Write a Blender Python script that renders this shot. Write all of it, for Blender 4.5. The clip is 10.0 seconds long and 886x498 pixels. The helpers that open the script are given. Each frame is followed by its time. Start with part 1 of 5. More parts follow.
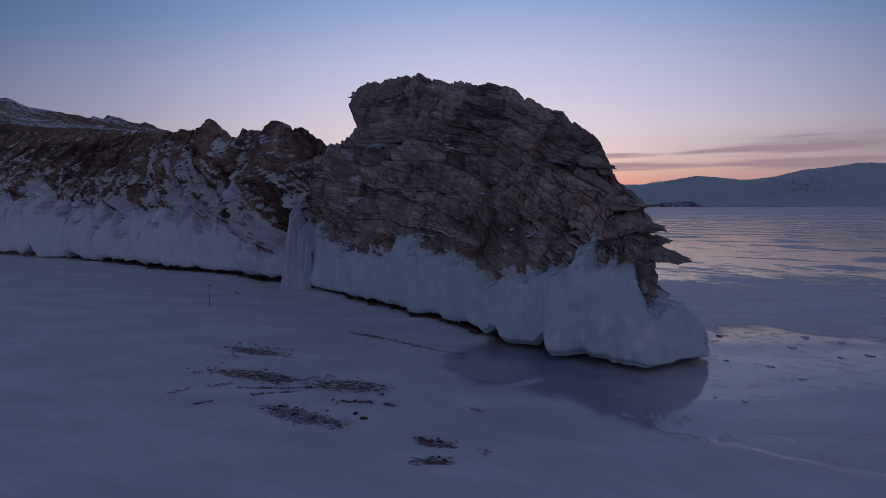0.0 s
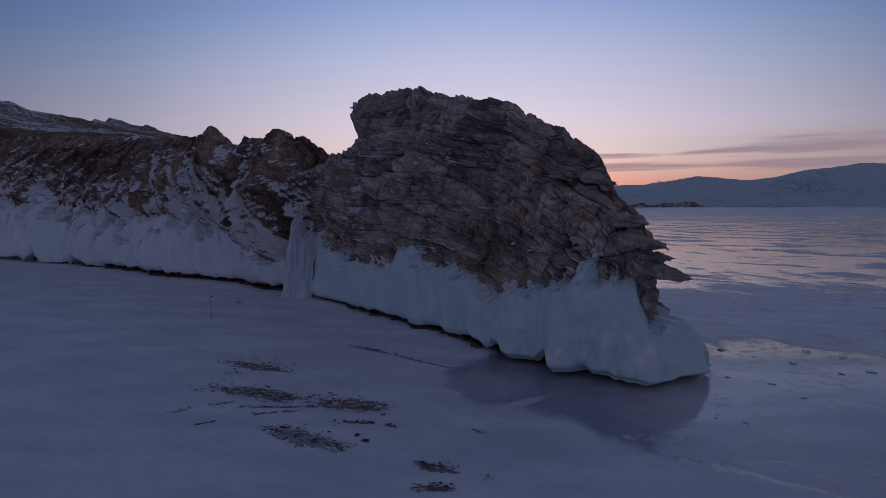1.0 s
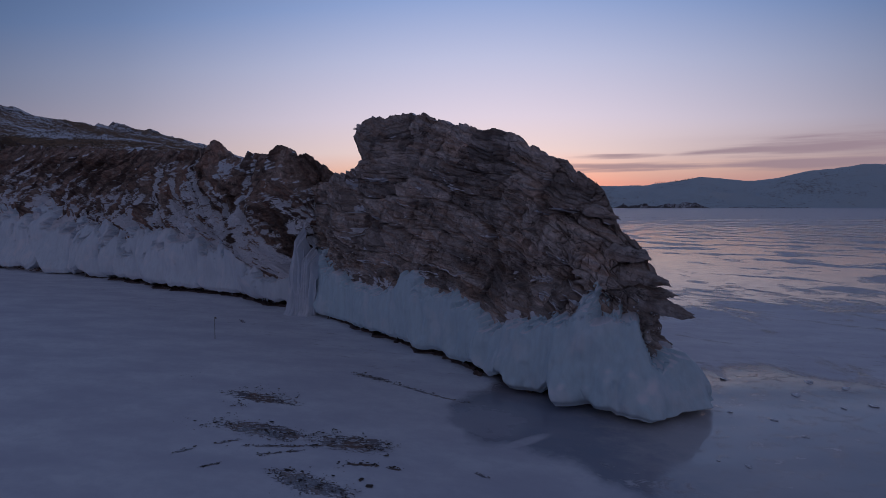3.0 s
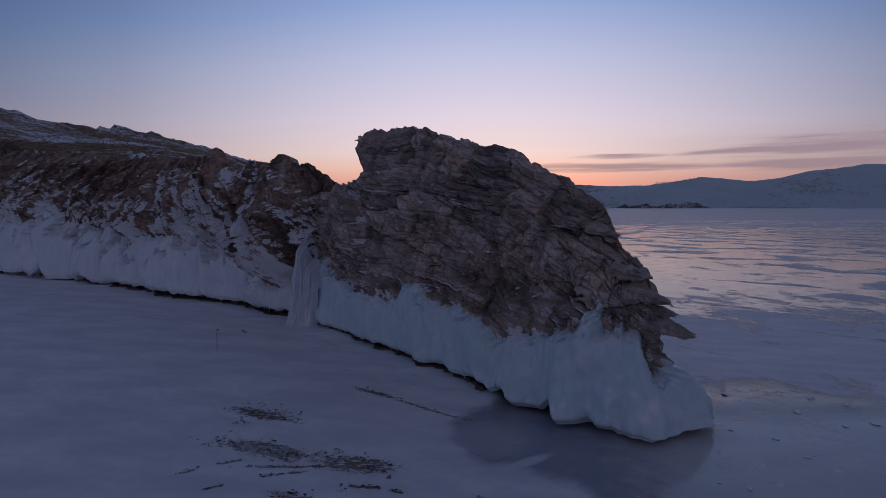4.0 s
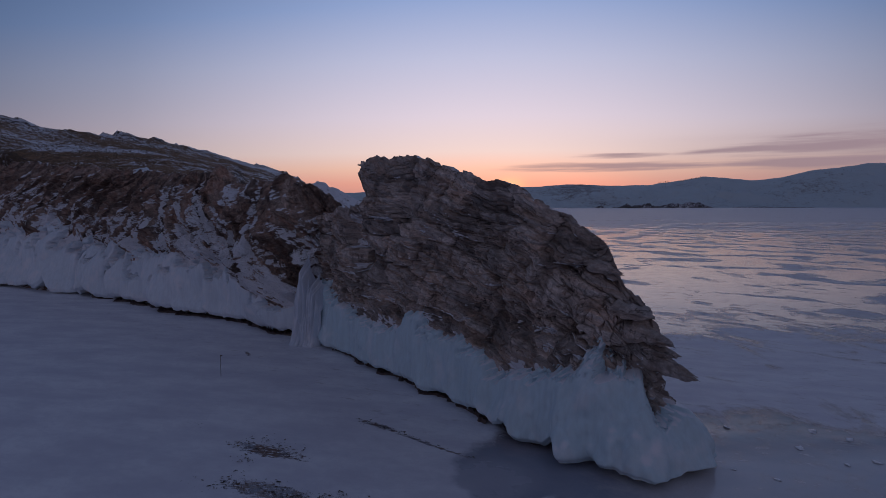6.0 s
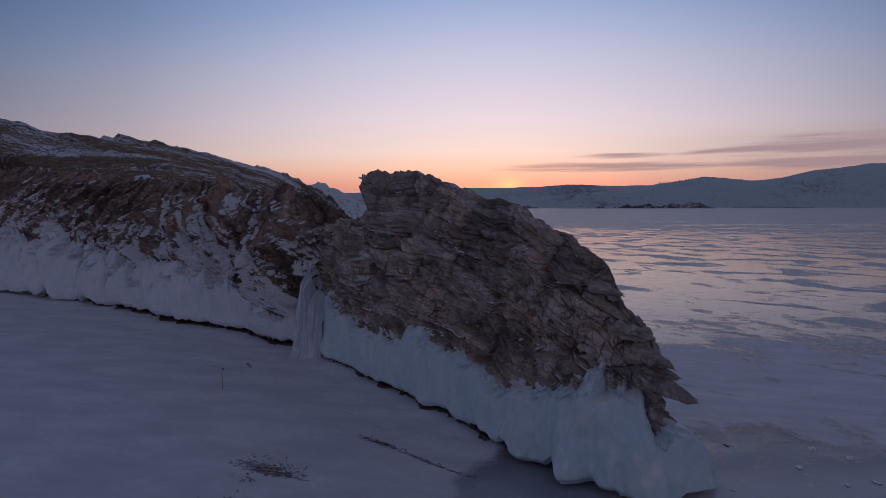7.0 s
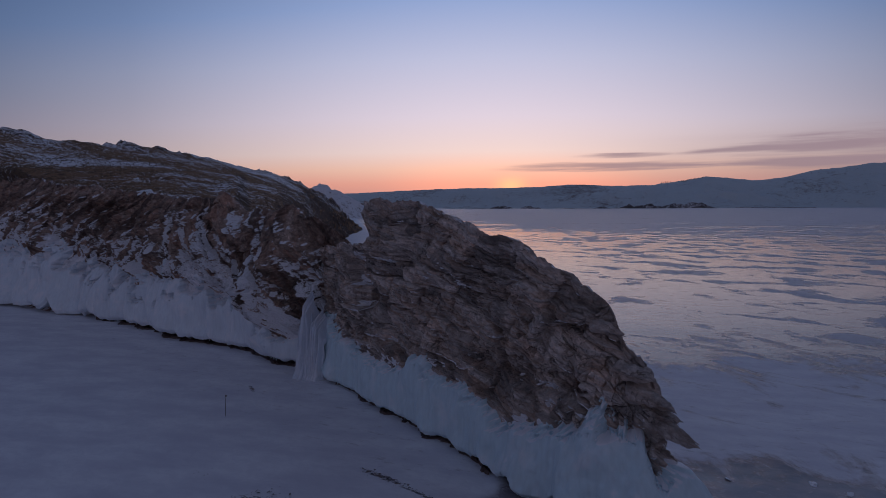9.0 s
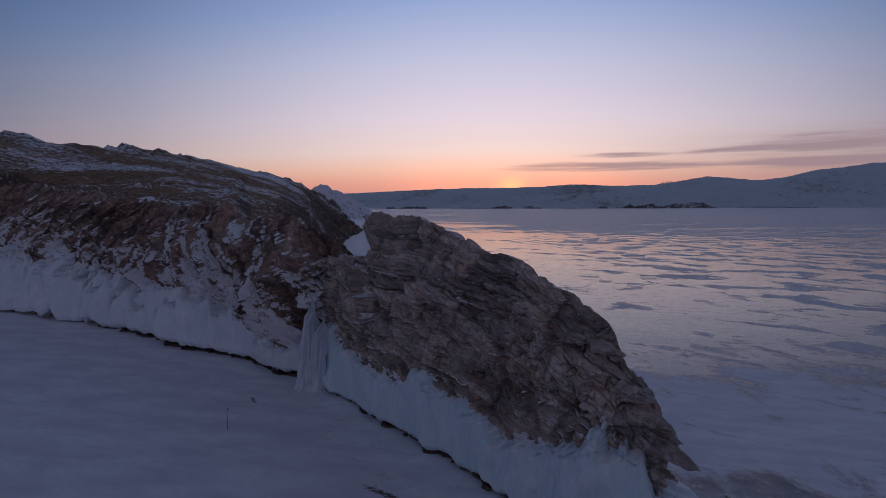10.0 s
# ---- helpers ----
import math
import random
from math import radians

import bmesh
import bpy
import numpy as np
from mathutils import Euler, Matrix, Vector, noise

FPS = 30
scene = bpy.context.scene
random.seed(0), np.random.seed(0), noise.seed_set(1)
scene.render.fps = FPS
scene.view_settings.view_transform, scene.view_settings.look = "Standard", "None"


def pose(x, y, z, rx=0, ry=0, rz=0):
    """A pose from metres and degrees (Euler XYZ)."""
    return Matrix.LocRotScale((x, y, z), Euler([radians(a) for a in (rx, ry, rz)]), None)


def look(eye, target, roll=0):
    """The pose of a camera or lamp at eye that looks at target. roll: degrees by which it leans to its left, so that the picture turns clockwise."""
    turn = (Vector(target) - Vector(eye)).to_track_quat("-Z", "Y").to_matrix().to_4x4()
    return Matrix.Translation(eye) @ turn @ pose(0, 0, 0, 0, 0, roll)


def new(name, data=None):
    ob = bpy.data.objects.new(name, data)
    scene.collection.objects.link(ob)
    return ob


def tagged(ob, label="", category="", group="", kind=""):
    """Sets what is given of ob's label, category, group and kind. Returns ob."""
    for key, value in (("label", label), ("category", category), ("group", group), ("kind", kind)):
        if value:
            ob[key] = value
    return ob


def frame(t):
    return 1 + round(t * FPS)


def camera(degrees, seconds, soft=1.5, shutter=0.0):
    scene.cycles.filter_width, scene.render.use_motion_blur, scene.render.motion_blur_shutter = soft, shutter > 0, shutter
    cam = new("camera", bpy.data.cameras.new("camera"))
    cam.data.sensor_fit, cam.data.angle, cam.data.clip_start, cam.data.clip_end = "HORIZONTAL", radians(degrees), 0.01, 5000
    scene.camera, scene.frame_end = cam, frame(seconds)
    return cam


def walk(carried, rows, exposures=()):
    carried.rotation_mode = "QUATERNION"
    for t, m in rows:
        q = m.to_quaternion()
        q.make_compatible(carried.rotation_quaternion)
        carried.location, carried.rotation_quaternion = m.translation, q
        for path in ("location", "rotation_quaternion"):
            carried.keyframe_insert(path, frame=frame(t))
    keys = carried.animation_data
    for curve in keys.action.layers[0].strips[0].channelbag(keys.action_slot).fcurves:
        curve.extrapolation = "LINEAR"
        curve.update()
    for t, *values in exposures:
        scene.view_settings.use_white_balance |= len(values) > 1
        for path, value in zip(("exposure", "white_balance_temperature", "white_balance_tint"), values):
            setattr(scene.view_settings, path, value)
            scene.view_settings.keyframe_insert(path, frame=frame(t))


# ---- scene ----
cam = camera(77.8, 10.0, soft=0.6)
PATH = [
    (0, (-0.087, -0.033, 8.111), (-0.101, 1.961, 7.954), -0.1),
    (0.5, (-0.101, -0.023, 8.524), (-0.117, 1.971, 8.368), -0.1),
    (1, (-0.101, -0.021, 8.974), (-0.119, 1.973, 8.818), -0.1),
    (1.5, (-0.089, -0.008, 9.41), (-0.11, 1.986, 9.254), -0.1),
    (2, (-0.131, -0.028, 9.865), (-0.152, 1.966, 9.71), -0.0),
    (2.5, (-0.16, -0.009, 10.339), (-0.183, 1.985, 10.183), -0.0),
    (4, (-0.22, -0.01, 11.793), (-0.249, 1.984, 11.637), -0.0),
    (4.5, (-0.233, -0.004, 12.328), (-0.264, 1.989, 12.171), -0.1),
    (5, (-0.261, -0.013, 12.859), (-0.293, 1.981, 12.702), -0.1),
    (5.5, (-0.251, 0.017, 13.389), (-0.286, 2.011, 13.232), -0.1),
    (7, (-0.294, -0.004, 15.087), (-0.332, 1.989, 14.93), -0.1),
    (7.5, (-0.306, -0.032, 15.644), (-0.347, 1.961, 15.487), -0.1),
    (8, (-0.318, -0.041, 16.222), (-0.359, 1.952, 16.065), -0.2),
    (8.5, (-0.305, -0.026, 16.768), (-0.349, 1.967, 16.612), -0.2),
    (9, (-0.304, -0.02, 17.352), (-0.348, 1.973, 17.195), -0.2),
    (9.5, (-0.298, -0.034, 17.934), (-0.344, 1.96, 17.776), -0.2),
    (10, (-0.329, -0.034, 18.525), (-0.376, 1.96, 18.367), -0.2),
]
EXPOSURES = [(0, -0.10, 6150, 10), (0.5, -0.13, 6100, 10), (1.0, -0.10, 6220, 10), (2.5, -0.09, 6250, 10), (4.5, -0.03, 6400, 10), (5.0, -0.06, 6480, 10), (6.4, -0.04, 6500, 10), (7.0, 0.05, 6800, 10),
             (7.5, -0.03, 6550, 11), (8.0, -0.08, 6420, 10), (8.5, 0.01, 6450, 10), (9.0, -0.06, 6450, 10), (9.5, -0.04, 6480, 10), (10.0, -0.02, 6530, 10)]
walk(cam, [(t, look(eye, target, roll)) for t, eye, target, roll in PATH], EXPOSURES)

# ---------------------------------------------------------------- light
SUN_AZ, SUN_EL = radians(5.8), radians(1.2)  # just behind the far ridge


def math_node(nt, op, a, b=None, c=None, clamp=False):
    n = nt.nodes.new("ShaderNodeMath")
    n.operation, n.use_clamp = op, clamp
    for i, v in enumerate((a, b, c)):
        if v is None:
            continue
        if isinstance(v, (int, float)):
            n.inputs[i].default_value = v
        else:
            nt.links.new(v, n.inputs[i])
    return n.outputs[0]


def smooth_step(nt, value, lo, hi):
    n = nt.nodes.new("ShaderNodeMapRange")
    n.interpolation_type = "SMOOTHSTEP"
    nt.links.new(value, n.inputs[0])
    n.inputs[1].default_value, n.inputs[2].default_value = lo, hi
    return n.outputs[0]


def mix_color(nt, fac, a, b, mode="MIX"):
    n = nt.nodes.new("ShaderNodeMix")
    n.data_type, n.blend_type = "RGBA", mode
    for i, v in ((0, fac), (6, a), (7, b)):
        if isinstance(v, (int, float)):
            n.inputs[i].default_value = v
        elif isinstance(v, tuple):
            n.inputs[i].default_value = (*v, 1)
        else:
            nt.links.new(v, n.inputs[i])
    return n.outputs[2]


def ramp(nt, value, stops, mode="LINEAR"):
    n = nt.nodes.new("ShaderNodeValToRGB")
    n.color_ramp.interpolation = mode
    els = n.color_ramp.elements
    while len(els) < len(stops):
        els.new(0.5)
    for e, (p, c) in zip(els, stops):
        e.position, e.color = p, (*c, 1) if isinstance(c, tuple) else (c, c, c, 1)
    nt.links.new(value, n.inputs[0])
    return n.outputs[0]


def noise_tex(nt, vec, scale, detail=4, rough=0.55, distort=0.0, out=0):
    n = nt.nodes.new("ShaderNodeTexNoise")
    nt.links.new(vec, n.inputs["Vector"])
    n.inputs["Scale"].default_value, n.inputs["Detail"].default_value = scale, detail
    n.inputs["Roughness"].default_value, n.inputs["Distortion"].default_value = rough, distort
    return n.outputs[out]


def stretched(nt, vec, sx, sy, sz, rz=0.0, rx=0.0, ry=0.0):
    n = nt.nodes.new("ShaderNodeMapping")
    n.vector_type = "TEXTURE"
    nt.links.new(vec, n.inputs[0])
    n.inputs["Rotation"].default_value = (radians(rx), radians(ry), radians(rz))
    n.inputs["Scale"].default_value = (sx, sy, sz)
    return n.outputs[0]


def build_sky():
    w = bpy.data.worlds.new("dusk_sky")
    scene.world = w
    w.use_nodes = True
    nt = w.node_tree
    nt.nodes.clear()
    coord = nt.nodes.new("ShaderNodeTexCoord").outputs["Generated"]
    sep = nt.nodes.new("ShaderNodeSeparateXYZ")
    nt.links.new(coord, sep.inputs[0])
    x, y, z = sep.outputs
    # cosine of the angle from the sun's azimuth, 0..1
    ahead = math_node(nt, "ADD", math_node(nt, "MULTIPLY", x, 0.06), math_node(nt, "MULTIPLY", y, 0.998))
    toward = math_node(nt, "DIVIDE", ahead, math_node(nt, "SQRT", math_node(nt, "ADD", math_node(nt, "ADD", math_node(nt, "MULTIPLY", x, x), math_node(nt, "MULTIPLY", y, y)), 0.0001)))
    side = ramp(nt, toward, [(0.0, 0.0), (0.45, 0.06), (0.70, 0.24), (0.83, 0.48), (0.93, 0.78), (1.0, 1.0)])
    up = math_node(nt, "MAXIMUM", z, 0.0)
    arch = math_node(nt, "MULTIPLY", up, math_node(nt, "ADD", 1.0, math_node(nt, "MULTIPLY", math_node(nt, "SUBTRACT", 1.0, math_node(nt, "MAXIMUM", toward, 0.0)), 1.5)))
    front = ramp(nt, arch, [
        (0.0, (0.60, 0.27, 0.25)), (0.02, (0.66, 0.29, 0.26)), (0.041, (0.80, 0.36, 0.29)), (0.067, (0.88, 0.53, 0.42)), (0.097, (0.86, 0.655, 0.62)),
        (0.158, (0.745, 0.64, 0.73)), (0.254, (0.53, 0.54, 0.715)), (0.344, (0.30, 0.39, 0.645)), (0.46, (0.16, 0.22, 0.40)), (1.0, (0.059, 0.066, 0.119))])
    flank = ramp(nt, up, [
        (0.0, (0.10, 0.06, 0.09)), (0.05, (0.09, 0.06, 0.10)), (0.158, (0.036, 0.058, 0.118)), (0.344, (0.030, 0.075, 0.175)), (0.5, (0.045, 0.075, 0.16)), (1.0, (0.059, 0.066, 0.119))])
    back = ramp(nt, up, [
        (0.0, (0.180, 0.132, 0.162)), (0.05, (0.213, 0.158, 0.190)), (0.15, (0.208, 0.175, 0.234)), (0.30, (0.150, 0.151, 0.225)),
        (0.5, (0.092, 0.106, 0.172)), (1.0, (0.057, 0.068, 0.117))])
    rear = mix_color(nt, smooth_step(nt, toward, -0.5, 0.55), back, flank)
    sky = mix_color(nt, side, rear, front)
    # the glow where the sun stands behind the far ridge
    sun = nt.nodes.new("ShaderNodeVectorMath")
    sun.operation = "DOT_PRODUCT"
    nt.links.new(coord, sun.inputs[0])
    sun.inputs[1].default_value = Vector((math.sin(SUN_AZ), math.cos(SUN_AZ), 0.0345)).normalized()
    near = math_node(nt, "MULTIPLY", smooth_step(nt, sun.outputs["Value"], 0.965, 1.0), smooth_step(nt, z, 0.11, 0.03))
    core = math_node(nt, "POWER", math_node(nt, "MAXIMUM", math_node(nt, "SUBTRACT", 1.0, math_node(nt, "DIVIDE", math_node(nt, "SUBTRACT", 1.0, sun.outputs["Value"]), 0.0030)), 0.0), 9.0)
    sky = mix_color(nt, math_node(nt, "MULTIPLY", near, 0.8), sky, (0.22, 0.03, 0.0), "ADD")
    sky = mix_color(nt, math_node(nt, "MULTIPLY", core, smooth_step(nt, z, 0.062, 0.036)), sky, (0.38, 0.19, 0.02), "ADD")
    # thin cloud banks low over the far shore
    flat = nt.nodes.new("ShaderNodeMapping")
    nt.links.new(coord, flat.inputs[0])
    flat.inputs["Scale"].default_value = (2.0, 2.0, 44.0)
    flat.inputs["Location"].default_value = (0.35, 0.0, 0.1)
    n = noise_tex(nt, flat.outputs[0], 1.6, 6, 0.55)
    bearing_t = math_node(nt, "DIVIDE", x, math_node(nt, "MAXIMUM", y, 0.05))
    mask = None
    for mid, half, el, thick, rise in ((0.30, 0.17, 0.066, 0.0075, -0.006), (0.82, 0.30, 0.101, 0.014, 0.05), (0.70, 0.26, 0.066, 0.010, -0.02), (0.30, 0.07, 0.085, 0.004, 0.0), (0.56, 0.13, 0.089, 0.005, 0.03)):
        dx = math_node(nt, "MULTIPLY", math_node(nt, "SUBTRACT", bearing_t, mid), 1 / half)
        dz = math_node(nt, "MULTIPLY", math_node(nt, "SUBTRACT", math_node(nt, "SUBTRACT", z, el), math_node(nt, "MULTIPLY", math_node(nt, "SUBTRACT", bearing_t, mid), rise)), 1 / thick)
        f = math_node(nt, "SUBTRACT", 1.0, math_node(nt, "ADD", math_node(nt, "MULTIPLY", dx, dx), math_node(nt, "MULTIPLY", dz, dz)))
        mask = f if mask is None else math_node(nt, "MAXIMUM", mask, f)
    bank = smooth_step(nt, math_node(nt, "ADD", math_node(nt, "MULTIPLY", math_node(nt, "MAXIMUM", mask, -3.0), 0.5), math_node(nt, "MULTIPLY", math_node(nt, "SUBTRACT", n, 0.5), 6.0)), -0.5, 1.0)
    bank = math_node(nt, "MULTIPLY", bank, smooth_step(nt, mask, -2.2, 0.2))
    fac = math_node(nt, "MULTIPLY", math_node(nt, "MULTIPLY", bank, smooth_step(nt, y, 0.1, 0.3)), 0.82)
    sky = mix_color(nt, fac, sky, (0.27, 0.185, 0.235))
    # thin haze of cloud round the banks
    veil = math_node(nt, "MULTIPLY", smooth_step(nt, bearing_t, 0.12, 0.75), math_node(nt, "MULTIPLY", smooth_step(nt, z, 0.135, 0.09), smooth_step(nt, y, 0.1, 0.3)))
    sky = mix_color(nt, math_node(nt, "MULTIPLY", veil, math_node(nt, "ADD", 0.12, math_node(nt, "MULTIPLY", n, 0.5))), sky, (0.36, 0.25, 0.28))
    # the sky's own scattered light
    air = nt.nodes.new("ShaderNodeTexSky")
    air.sky_type, air.sun_disc = "NISHITA", False
    air.sun_elevation, air.sun_rotation = SUN_EL, SUN_AZ
    air.ozone_density, air.dust_density = 4.0, 1.0
    part_air = mix_color(nt, 1.0, air.outputs[0], (0.02, 0.02, 0.02), "MULTIPLY")
    sky = mix_color(nt, 1.0, sky, part_air, "ADD")
    bg = nt.nodes.new("ShaderNodeBackground")
    nt.links.new(sky, bg.inputs[0])
    bg.inputs[1].default_value = SKY_STRENGTH
    out = nt.nodes.new("ShaderNodeOutputWorld")
    nt.links.new(bg.outputs[0], out.inputs[0])


SKY_STRENGTH = 1.0
build_sky()
sun_data = bpy.data.lights.new("low_sun", "SUN")
sun_data.energy, sun_data.angle, sun_data.color = 1.0, radians(0.5), (1.0, 0.55, 0.32)
low_sun = new("low_sun", sun_data)
low_sun.matrix_world = look((0, 0, 60), (-math.sin(SUN_AZ), -math.cos(SUN_AZ), 60 - math.tan(SUN_EL)))


# ---------------------------------------------------------------- materials
def material(name):
    m = bpy.data.materials.new(name)
    m.use_nodes = True
    nt = m.node_tree
    nt.nodes.clear()
    out = nt.nodes.new("ShaderNodeOutputMaterial")
    bsdf = nt.nodes.new("ShaderNodeBsdfPrincipled")
    nt.links.new(bsdf.outputs[0], out.inputs[0])
    pos = nt.nodes.new("ShaderNodeNewGeometry")
    return m, nt, bsdf, pos.outputs["Position"], pos.outputs["Normal"]


def bump(nt, bsdf, height, strength, distance, prior=None):
    b = nt.nodes.new("ShaderNodeBump")
    b.inputs["Strength"].default_value, b.inputs["Distance"].default_value = strength, distance
    nt.links.new(height, b.inputs["Height"])
    if prior is not None:
        nt.links.new(prior, b.inputs["Normal"])
    nt.links.new(b.outputs[0], bsdf.inputs["Normal"])
    return b.outputs[0]


def put(nt, socket, value):
    if isinstance(value, (int, float)):
        socket.default_value = value
    elif isinstance(value, tuple):
        socket.default_value = (*value, 1)
    else:
        nt.links.new(value, socket)


SNOW = (0.79, 0.80, 0.84)


def bed_coords(nt, p, run, dip):
    """Coordinates that lie in the bedding: along the dip, into the wall, across the beds."""
    c, t = 1 / math.sqrt(1 + dip * dip), dip / math.sqrt(1 + dip * dip)
    out = nt.nodes.new("ShaderNodeCombineXYZ")
    for i, axis in enumerate(((run[0] * c, run[1] * c, -t), (run[1], -run[0], 0), (run[0] * t, run[1] * t, c))):
        d = nt.nodes.new("ShaderNodeVectorMath")
        d.operation = "DOT_PRODUCT"
        nt.links.new(p, d.inputs[0])
        d.inputs[1].default_value = axis
        nt.links.new(d.outputs["Value"], out.inputs[i])
    return out.outputs[0]



def rock_material(name, warm, grey, run, dip, lay, patchy, chip, bold):
    m, nt, bsdf, p, normal = material(name)
    bed = bed_coords(nt, p, run, dip)
    beds = stretched(nt, bed, 5.0, 5.0, 0.55)
    big = noise_tex(nt, p, 0.22, 4, 0.6)
    bands = noise_tex(nt, beds, 1.3, 6, 0.65, 0.6)
    streak = noise_tex(nt, stretched(nt, bed, 1.3, 1.3, 0.30), 1.0, 8, 0.74, 0.7)
    grain = noise_tex(nt, p, 5.0, 6, 0.7)
    fine = noise_tex(nt, p, 26.0, 4, 0.7)
    col = ramp(nt, bands, [(0.25, tuple(c * 0.6 for c in warm)), (0.42, warm), (0.55, grey), (0.7, tuple(c * 1.35 for c in grey)), (0.85, tuple(c * 1.25 for c in warm))])
    col = mix_color(nt, smooth_step(nt, big, 0.42, 0.62), col, mix_color(nt, 0.5, col, grey))
    col = mix_color(nt, math_node(nt, "MULTIPLY", smooth_step(nt, grain, 0.35, 0.7), 0.5), mix_color(nt, 0.35, col, (0.06, 0.05, 0.045)), col)
    col = mix_color(nt, math_node(nt, "MULTIPLY", math_node(nt, "SUBTRACT", 1.0, smooth_step(nt, streak, 0.32, 0.46)), 0.55 * bold), col, (0.06, 0.045, 0.038))
    col = mix_color(nt, math_node(nt, "MULTIPLY", smooth_step(nt, streak, 0.55, 0.70), 0.45 * bold), col, tuple(min(0.7, c * 1.7) for c in grey))
    stain = smooth_step(nt, noise_tex(nt, stretched(nt, p, 1.0, 1.0, 2.6), 0.55, 4, 0.6), 0.56, 0.70)
    col = mix_color(nt, math_node(nt, "MULTIPLY", stain, 0.55), col, (0.085, 0.052, 0.036))
    lichen = smooth_step(nt, noise_tex(nt, p, 1.7, 5, 0.7), 0.60, 0.72)
    col = mix_color(nt, math_node(nt, "MULTIPLY", lichen, 0.45), col, (0.30, 0.24, 0.15))
    # plates and chips of lighter and darker rock
    chips = noise_tex(nt, stretched(nt, bed, 1.0, 1.0, 0.42), chip, 9, 0.80, 0.3)
    col = mix_color(nt, 1.0, col, ramp(nt, chips, [(0.36, 1 - 0.62 * bold), (0.46, 1 - 0.15 * bold), (0.54, 1 + 0.10 * bold), (0.64, 1 + 0.75 * bold)]), "MULTIPLY")
    # open joints
    crack = nt.nodes.new("ShaderNodeTexVoronoi")
    crack.feature = "DISTANCE_TO_EDGE"
    bent = nt.nodes.new("ShaderNodeVectorMath")
    bent.operation = "MULTIPLY_ADD"
    nt.links.new(noise_tex(nt, p, 0.8, 3, 0.5, 0, 1), bent.inputs[0])
    bent.inputs[1].default_value = (1.2, 1.2, 0.7)
    nt.links.new(stretched(nt, bed, 4.2, 4.2, 1.3), bent.inputs[2])
    nt.links.new(bent.outputs[0], crack.inputs["Vector"])
    crack.inputs["Scale"].default_value = 1.0
    joint = math_node(nt, "SUBTRACT", 1.0, smooth_step(nt, crack.outputs["Distance"], 0.0, 0.02))
    joint = math_node(nt, "MULTIPLY", joint, smooth_step(nt, noise_tex(nt, p, 0.7, 3, 0.5), 0.46, 0.60))
    col = mix_color(nt, math_node(nt, "MULTIPLY", joint, 0.6), col, (0.03, 0.024, 0.022))
    tone = nt.nodes.new("ShaderNodeAttribute")
    tone.attribute_name = "tone"
    col = mix_color(nt, 1.0, col, ramp(nt, tone.outputs["Fac"], [(0.15, 0.50), (0.5, 1.0), (0.85, 1.5)]), "MULTIPLY")
    # snow lying on ledges
    sep = nt.nodes.new("ShaderNodeSeparateXYZ")
    nt.links.new(normal, sep.inputs[0])
    lies = nt.nodes.new("ShaderNodeAttribute")
    lies.attribute_name = "snow"
    lie = math_node(nt, "ADD", lies.outputs["Fac"], math_node(nt, "MULTIPLY", sep.outputs[2], lay))
    lie = math_node(nt, "ADD", lie, math_node(nt, "MULTIPLY", math_node(nt, "SUBTRACT", noise_tex(nt, stretched(nt, p, 1.0, 1.0, 1.0), 1.6, 8, 0.75), 0.5), patchy))
    col = mix_color(nt, smooth_step(nt, lie, 0.56, 0.62), col, SNOW)
    put(nt, bsdf.inputs["Base Color"], col)
    put(nt, bsdf.inputs["Roughness"], 0.85)
    bsdf.inputs["Specular IOR Level"].default_value = 0.25
    h = math_node(nt, "ADD", math_node(nt, "MULTIPLY", grain, 0.6), math_node(nt, "ADD", math_node(nt, "MULTIPLY", bands, 0.5), math_node(nt, "MULTIPLY", streak, 1.1)))
    h = math_node(nt, "SUBTRACT", h, math_node(nt, "MULTIPLY", joint, 0.5))
    first = bump(nt, bsdf, h, 0.9, 0.08 + 0.10 * bold)
    bump(nt, bsdf, fine, 0.6, 0.03, first)
    return m


def ice_material(name, tint, snowy, relief=0.5):
    m, nt, bsdf, p, normal = material(name)
    run = stretched(nt, p, 0.5, 0.5, 5.0)
    n = noise_tex(nt, run, 1.4, 5, 0.6)
    patch = noise_tex(nt, p, 0.5, 4, 0.6)
    col = ramp(nt, n, [(0.3, tuple(c * 0.90 for c in tint)), (0.55, tint), (0.8, tuple(min(0.85, c * 1.08) for c in tint))])
    col = mix_color(nt, math_node(nt, "MULTIPLY", smooth_step(nt, patch, 0.48, 0.68), snowy), col, SNOW)
    sep = nt.nodes.new("ShaderNodeSeparateXYZ")
    nt.links.new(normal, sep.inputs[0])
    col = mix_color(nt, smooth_step(nt, math_node(nt, "ADD", sep.outputs[2], math_node(nt, "MULTIPLY", patch, 0.6)), 0.85, 1.25), col, SNOW)
    put(nt, bsdf.inputs["Base Color"], col)
    put(nt, bsdf.inputs["Roughness"], ramp(nt, patch, [(0.35, 0.28), (0.65, 0.6)]))
    bsdf.inputs["IOR"].default_value = 1.31
    bump(nt, bsdf, math_node(nt, "ADD", n, math_node(nt, "MULTIPLY", noise_tex(nt, p, 6, 4, 0.6), 0.35)), relief, 0.12)
    return m


